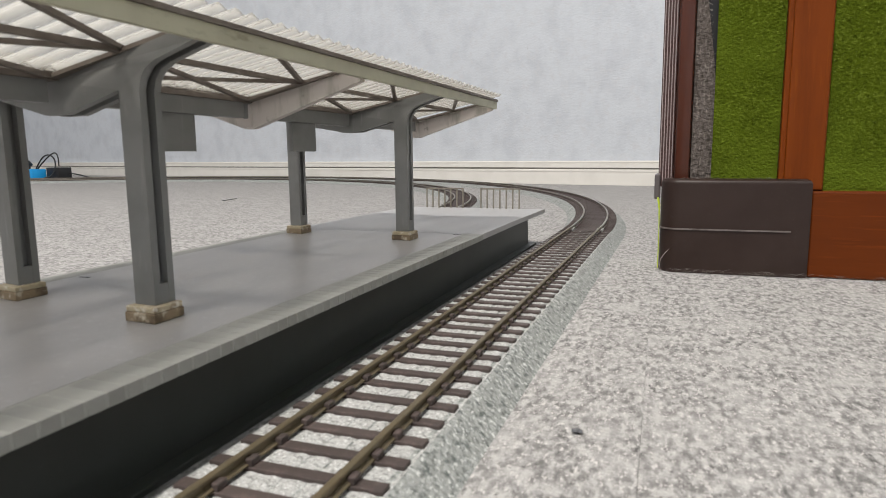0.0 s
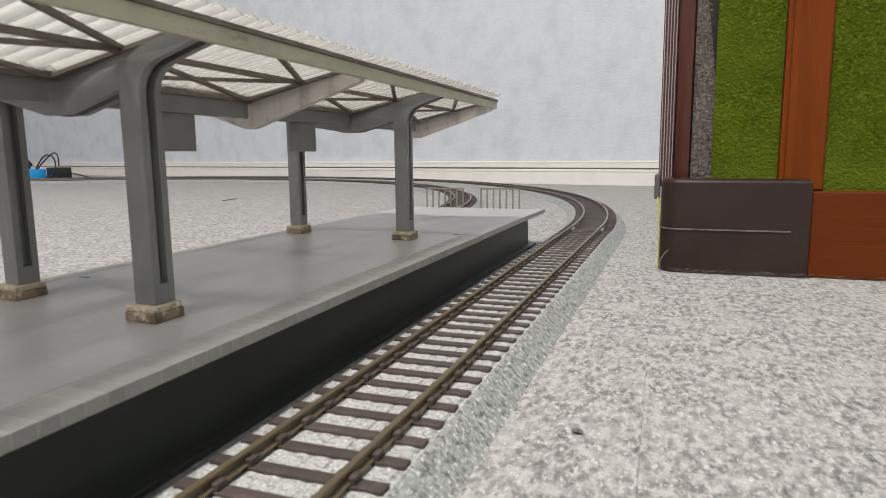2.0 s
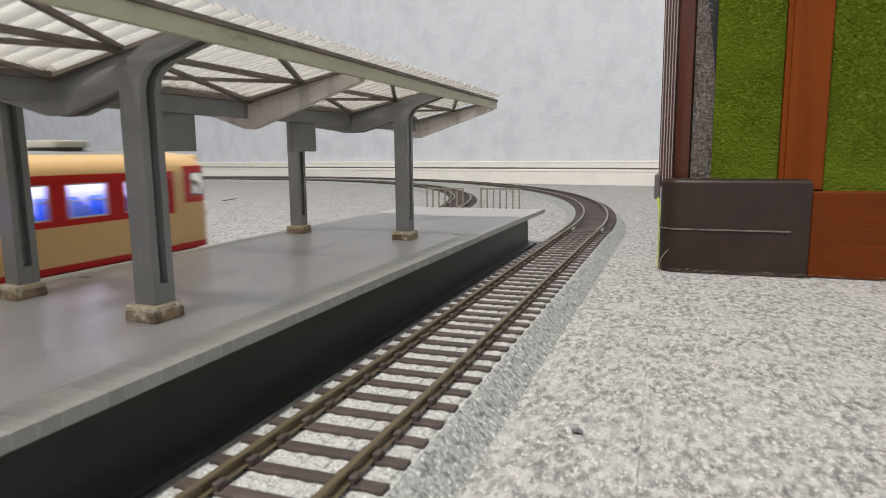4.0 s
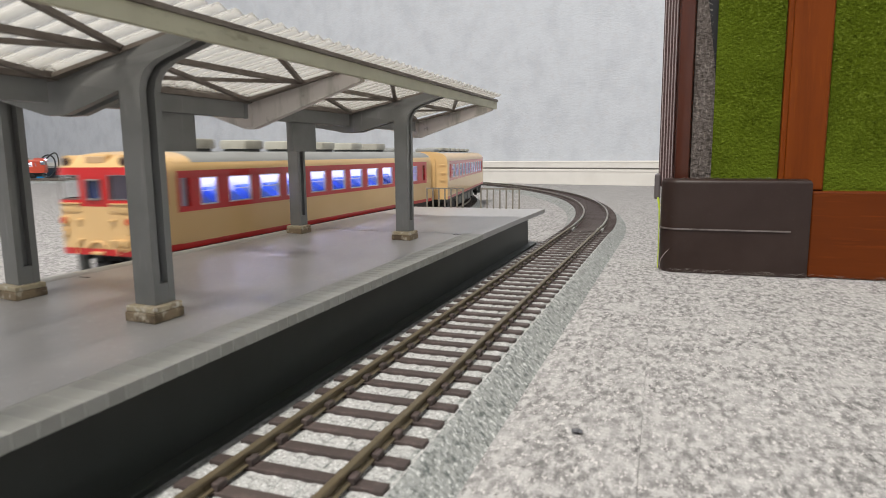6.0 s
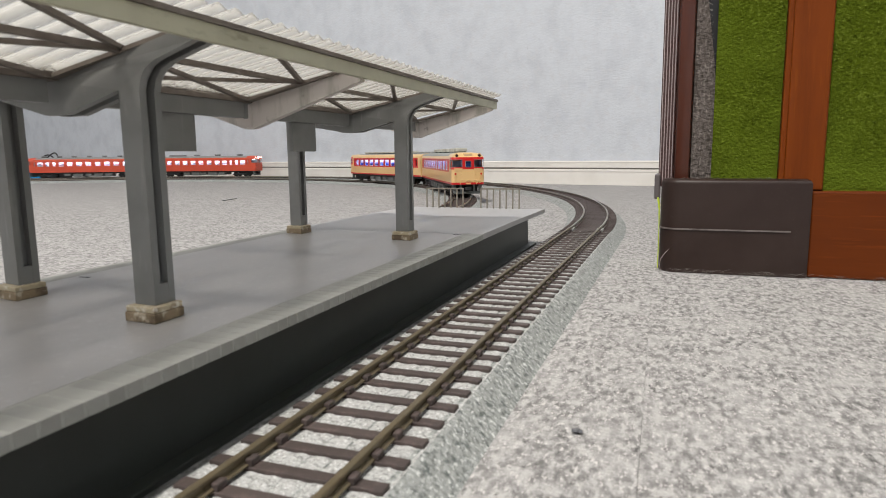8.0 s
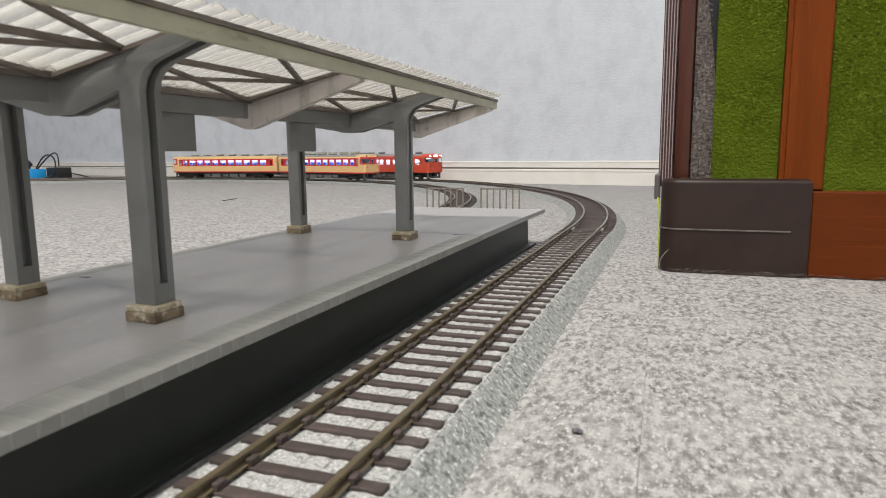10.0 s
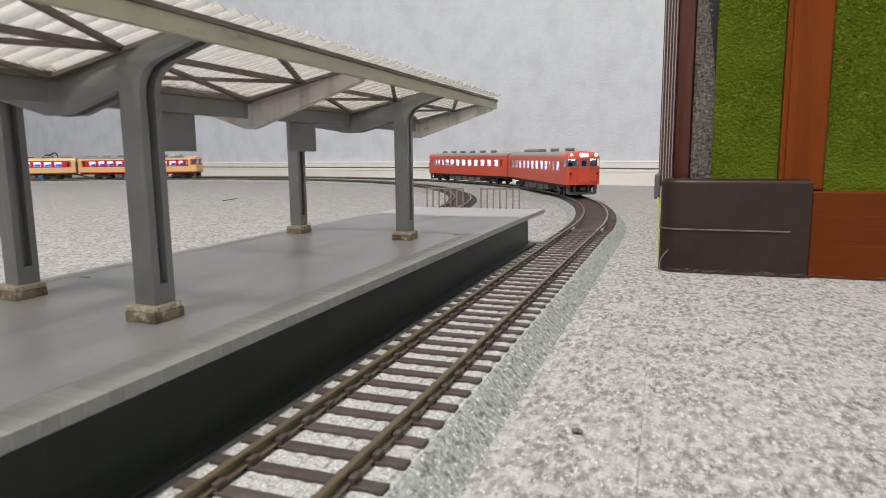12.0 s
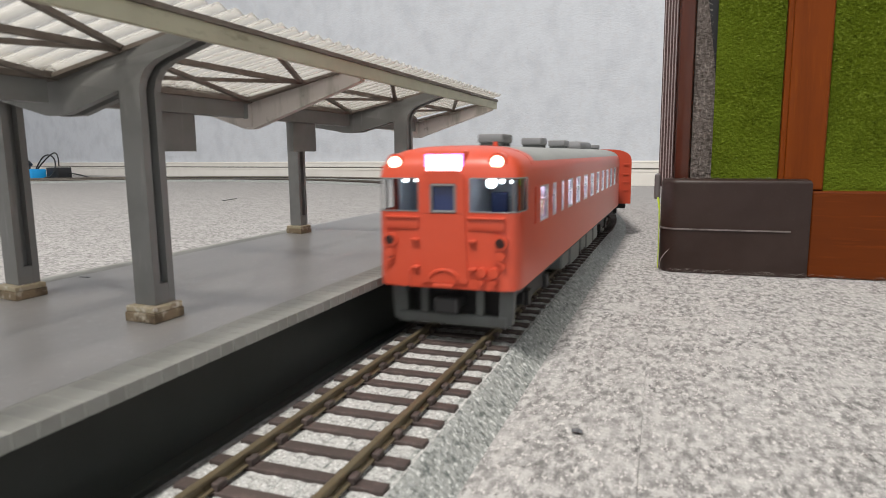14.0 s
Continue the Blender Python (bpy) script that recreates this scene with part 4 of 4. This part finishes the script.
        for x, z in ((7.4, 24.2), (7.3, 17.4)):
            bm = bmesh.new()
            box(bm, s * x - 0.95, s * x + 0.95, 128.6, 130.9, z, z + 0.8, 0.25)
            part("nose_step", bm, body, car, smooth=True)
        for dx, dz, r in () if s > 0 else ((-1.5, 0, 1.5), (1.5, 0, 1.5), (-1.5, -2.3, 0.8), (1.5, -2.3, 0.8)):
            bm = bmesh.new()
            rod(bm, (s * 11.2 + dx, 128.2, 17.2 + dz), (s * 11.2 + dx, 131.0, 17.2 + dz), r, 12, r * 0.8)
            part("jumper_socket", bm, body, car, smooth=True)
        bm = bmesh.new()
        rod(bm, (s * 9.0, 130.3, 17), (s * 9.0, 130.3, 13), 0.25, 5)
        part("air_hose", bm, body, car)
    bm = bmesh.new()
    if kind == "red":
        box(bm, -5.3, 5.3, 122, 129.4, 40.2, 46.2, 0.9)
        ring = part("sign_box", bm, body, car)
        # Added glowing plate: the violet lens glare round the lit sign
        bm = bmesh.new()
        box(bm, -4.9, 4.9, 129.1, 129.55, 40.7, 45.4, 0.2)
        part("sign_halo", bm, "sign_glare", ring, "violet lens glare round the sign, added as a glowing plate")
        bm = bmesh.new()
        box(bm, -4.4, 4.4, 129.2, 129.75, 41.1, 45.0, 0.25)
        part("destination_sign", bm, "sign_lamp", ring, "glowing white destination sign")
    else:
        box(bm, -5.0, 5.0, 122, 128.6, 42.9, 46.6, 0.8)
        ring = part("sign_box", bm, body, car)
        bm = bmesh.new()
        box(bm, -4.2, 4.2, 128.4, 128.9, 43.5, 45.9, 0.25)
        part("destination_sign", bm, "sign_plain", ring, "dull orange destination sign")
    bm = bmesh.new()
    for k in range(9):
        a = math.pi * k / 8
        b = math.pi * (k + 1) / 8
        if k < 8:
            rod(bm, (3.6 * math.cos(a), 130.4, 15.2 + 2.2 * math.sin(a)), (3.6 * math.cos(b), 130.4, 15.2 + 2.2 * math.sin(b)), 0.45, 6)
    box(bm, -2.6, 2.6, 129.4, 131.0, 13.0, 14.0, 0.2)
    part("coupler_hood", bm, body, car)
    if lit:
        bm = bmesh.new()
        for x, z, r in ((-9.4, 38.2, 1.5), (-12.3, 38.6, 0.75), (-15.2, 38.5, 0.5), (8.2, 38.6, 1.1), (10.4, 38.8, 0.7), (13.8, 38.7, 0.6)):
            rod(bm, (x, 121.5, z), (x, 122.6, z), r, 14, r * 0.7)
        part("cab_lamp", bm, "cab_light", car, "bright white cab lamp")
    # pilot frame
    bm = bmesh.new()
    for s in (-1, 1):
        prism(bm, [(s * 12.6, 12.4), (s * 16.4, 12.4), (s * 15.8, 3.2), (s * 14.0, 2.4), (s * 12.4, 5.0)], "y", 122.6, 124.6)
        box(bm, s * 7.4 - 0.9, s * 7.4 + 0.9, 123, 124.6, 4, 12.4)
    box(bm, -14.4, 14.4, 123.4, 125.0, 2.3, 5.2, 0.4)
    part("pilot_frame", bm, "gear_grey", car, "grey pilot frame below the nose")
    bm = bmesh.new()
    box(bm, -2.2, 2.2, 112, 127.5, 6.4, 9.6, 0.6)
    box(bm, -3.2, 3.2, 126, 129.5, 6.0, 10.2, 0.8)
    part("coupler", bm, "gear", car)
    # underframe
    bm = bmesh.new()
    box(bm, -15.5, 15.5, tail_y + 2, 121, 9.6, SILL + 0.4)
    # Added dark block: stands in for the shade behind the pilot frame
    box(bm, -12.5, 12.5, 106, 119, 4.2, 10.0)
    part("underframe", bm, "gear", car)
    for s in (-1, 1):
        for k, (ya, yb, d) in enumerate(((-56, -40, 3.0), (-36, -16, 2.6), (-12, 2, 4.0), (8, 30, 2.8), (35, 50, 4.2))):
            bm = bmesh.new()
            xa, xb = sorted((s * 6, s * 15.4))
            box(bm, xa, xb, ya, yb, d, 10.2, 0.8)
            part("equipment_box", bm, "gear_grey", car, "grey underfloor equipment box")
    bogies = []
    for yb in (-88.0, 88.0):
        bogie = new("bogie")
        bogie.parent = car
        bogie.empty_display_size = 0.01
        bogie.matrix_basis = pose(0, yb * MM, 0)
        tagged(bogie, "black two-axle bogie")
        for s in (-1, 1):
            bm = bmesh.new()
            prism(bm, [(-18, 4.2), (-14, 3.0), (-6, 4.4), (6, 4.4), (14, 3.0), (18, 4.2), (17, 7.4), (5, 8.8), (-5, 8.8), (-17, 7.4)], "x", s * 13.2 - 0.8, s * 13.2 + 0.8)
            for dy in (-13.1, 13.1):
                box(bm, s * 14.2 - 0.9, s * 14.2 + 0.9, dy - 2.2, dy + 2.2, 3.2, 7.6, 0.4)
            part("side_frame", bm, "gear", bogie)
        for dy in (-13.1, 13.1):
            bm = bmesh.new()
            for s in (-1, 1):
                rod(bm, (s * 7.7, dy, 5.25), (s * 9.9, dy, 5.25), 5.25, 20)
                rod(bm, (s * 7.2, dy, 5.25), (s * 7.7, dy, 5.25), 6.0, 20)
            rod(bm, (-8, dy, 5.25), (8, dy, 5.25), 1.0, 8)
            part("wheelset", bm, "wheel", bogie, "dark metal wheelset")
        bm = bmesh.new()
        box(bm, -12.4, 12.4, -4, 4, 5, 10.0, 0.6)
        part("bolster", bm, "gear", bogie)
        bogies.append(bogie)
    return car, bogies


TRAINS = []


def build_trains():
    for kind, label in (("cream", "cream model diesel railcar with crimson window band and lit windows"),
                        ("red", "vermilion model diesel railcar with grey roof and lit windows")):
        # the first car of each carries the cab at the lower end of the track
        if kind == "cream":
            first = build_railcar(kind, label, False)
            second = build_railcar(kind, label, False, grey_z=46.4)
        else:
            first = build_railcar(kind, label, True, (83, 26, -28), (-98, -58))
            second = build_railcar(kind, label, False, (96, 62, 30, -4, -38, -72), vent=(2.9, 5.0))
        TRAINS.append((kind, first, second))


def glide(rows, t):
    """Distance at t from rows of (seconds, distance), with smooth slopes."""
    if t <= rows[0][0]:
        a, b = rows[0], rows[1]
        return a[1] + (b[1] - a[1]) * (t - a[0]) / (b[0] - a[0])
    if t >= rows[-1][0]:
        a, b = rows[-2], rows[-1]
        return b[1] + (b[1] - a[1]) * (t - b[0]) / (b[0] - a[0])
    n = len(rows)

    def slope(k):
        a, b = rows[max(0, k - 1)], rows[min(n - 1, k + 1)]
        return (b[1] - a[1]) / (b[0] - a[0])
    for k in range(n - 1):
        (t0, s0), (t1, s1) = rows[k], rows[k + 1]
        if t0 <= t <= t1:
            h = t1 - t0
            u = (t - t0) / h
            return ((2 * u ** 3 - 3 * u * u + 1) * s0 + (u ** 3 - 2 * u * u + u) * h * slope(k)
                    + (-2 * u ** 3 + 3 * u * u) * s1 + (u ** 3 - u * u) * h * slope(k + 1))


# seconds and the distance of the shown cab along its track, in millimetres from the start of the curve
CREAM_RUN = [(0.0, -1800), (5.5, -405), (6.0, -277), (6.5, -161), (7.0, -28), (7.5, 107), (8.2, 283), (10.5, 856), (11.0, 982), (11.5, 1105), (12.0, 1222), (12.5, 1334), (13.0, 1440), (14.0, 1680)]
RED_RUN = [(0.0, 3440), (6.5, 1742), (7.5, 1485), (8.2, 1305), (10.5, 697), (11.0, 556), (11.5, 412), (12.0, 276), (12.5, 141), (13.0, 9), (13.4, -99), (13.7, -184), (14.0, -260)]


def car_pose(plan, s_cab, forward):
    """The pose of a railcar whose cab end is at s_cab. forward: +1 where the cab looks along rising s."""
    mid = s_cab - forward * 130.0
    pts = []
    for d in (88.0, -88.0):
        x, y, nx, ny = on_track(*plan, mid + forward * d)
        pts.append((Vector((x, y, 0)), math.degrees(math.atan2(ny, nx)) + (0 if forward > 0 else 180)))
    way = pts[0][0] - pts[1][0]
    turn = math.degrees(math.atan2(-way.x, way.y))
    c = (pts[0][0] + pts[1][0]) / 2
    swing = [(pts[1][1] - turn + 180) % 360 - 180, (pts[0][1] - turn + 180) % 360 - 180]
    return pose(c.x * MM, c.y * MM, RAIL_TOP * MM, 0, 0, turn), swing


def motions():
    times = [k * 0.2 for k in range(71)]
    for kind, first, second in TRAINS:
        plan = (X_IN, Y_IN, R_IN) if kind == "cream" else (0.0, Y_OUT, R_OUT)
        run = CREAM_RUN if kind == "cream" else RED_RUN
        for k, (car, bogies) in enumerate((first, second)):
            rows, left, right = [], [], []
            for t in times:
                s = glide(run, t)
                # the first car's cab looks back along the track, the other's ahead
                s, forward = (s, -1) if k == 0 else (s + (543 if kind == "cream" else 551), 1)
                m, swing = car_pose(plan, s, forward)
                rows.append((t, m))
                left.append((t, pose(0, -88 * MM, 0, 0, 0, swing[0])))
                right.append((t, pose(0, 88 * MM, 0, 0, 0, swing[1])))
            walk(car, rows)
            for bogie, sw in zip(bogies, (left, right)):
                walk(bogie, sw)


build_room()
build_platform()
build_canopy()
build_table_top()
build_power()
build_trains()
outer_track = build_track(0.0, Y_OUT, R_OUT)
inner_track = build_track(X_IN, Y_IN, R_IN)
build_joiners(outer_track, 0.0, Y_OUT)
build_joiners(inner_track, X_IN, Y_IN)
build_sleepers(outer_track, 0.0, Y_OUT, R_OUT, True)
build_sleepers(inner_track, X_IN, Y_IN, R_IN, False)
motions()
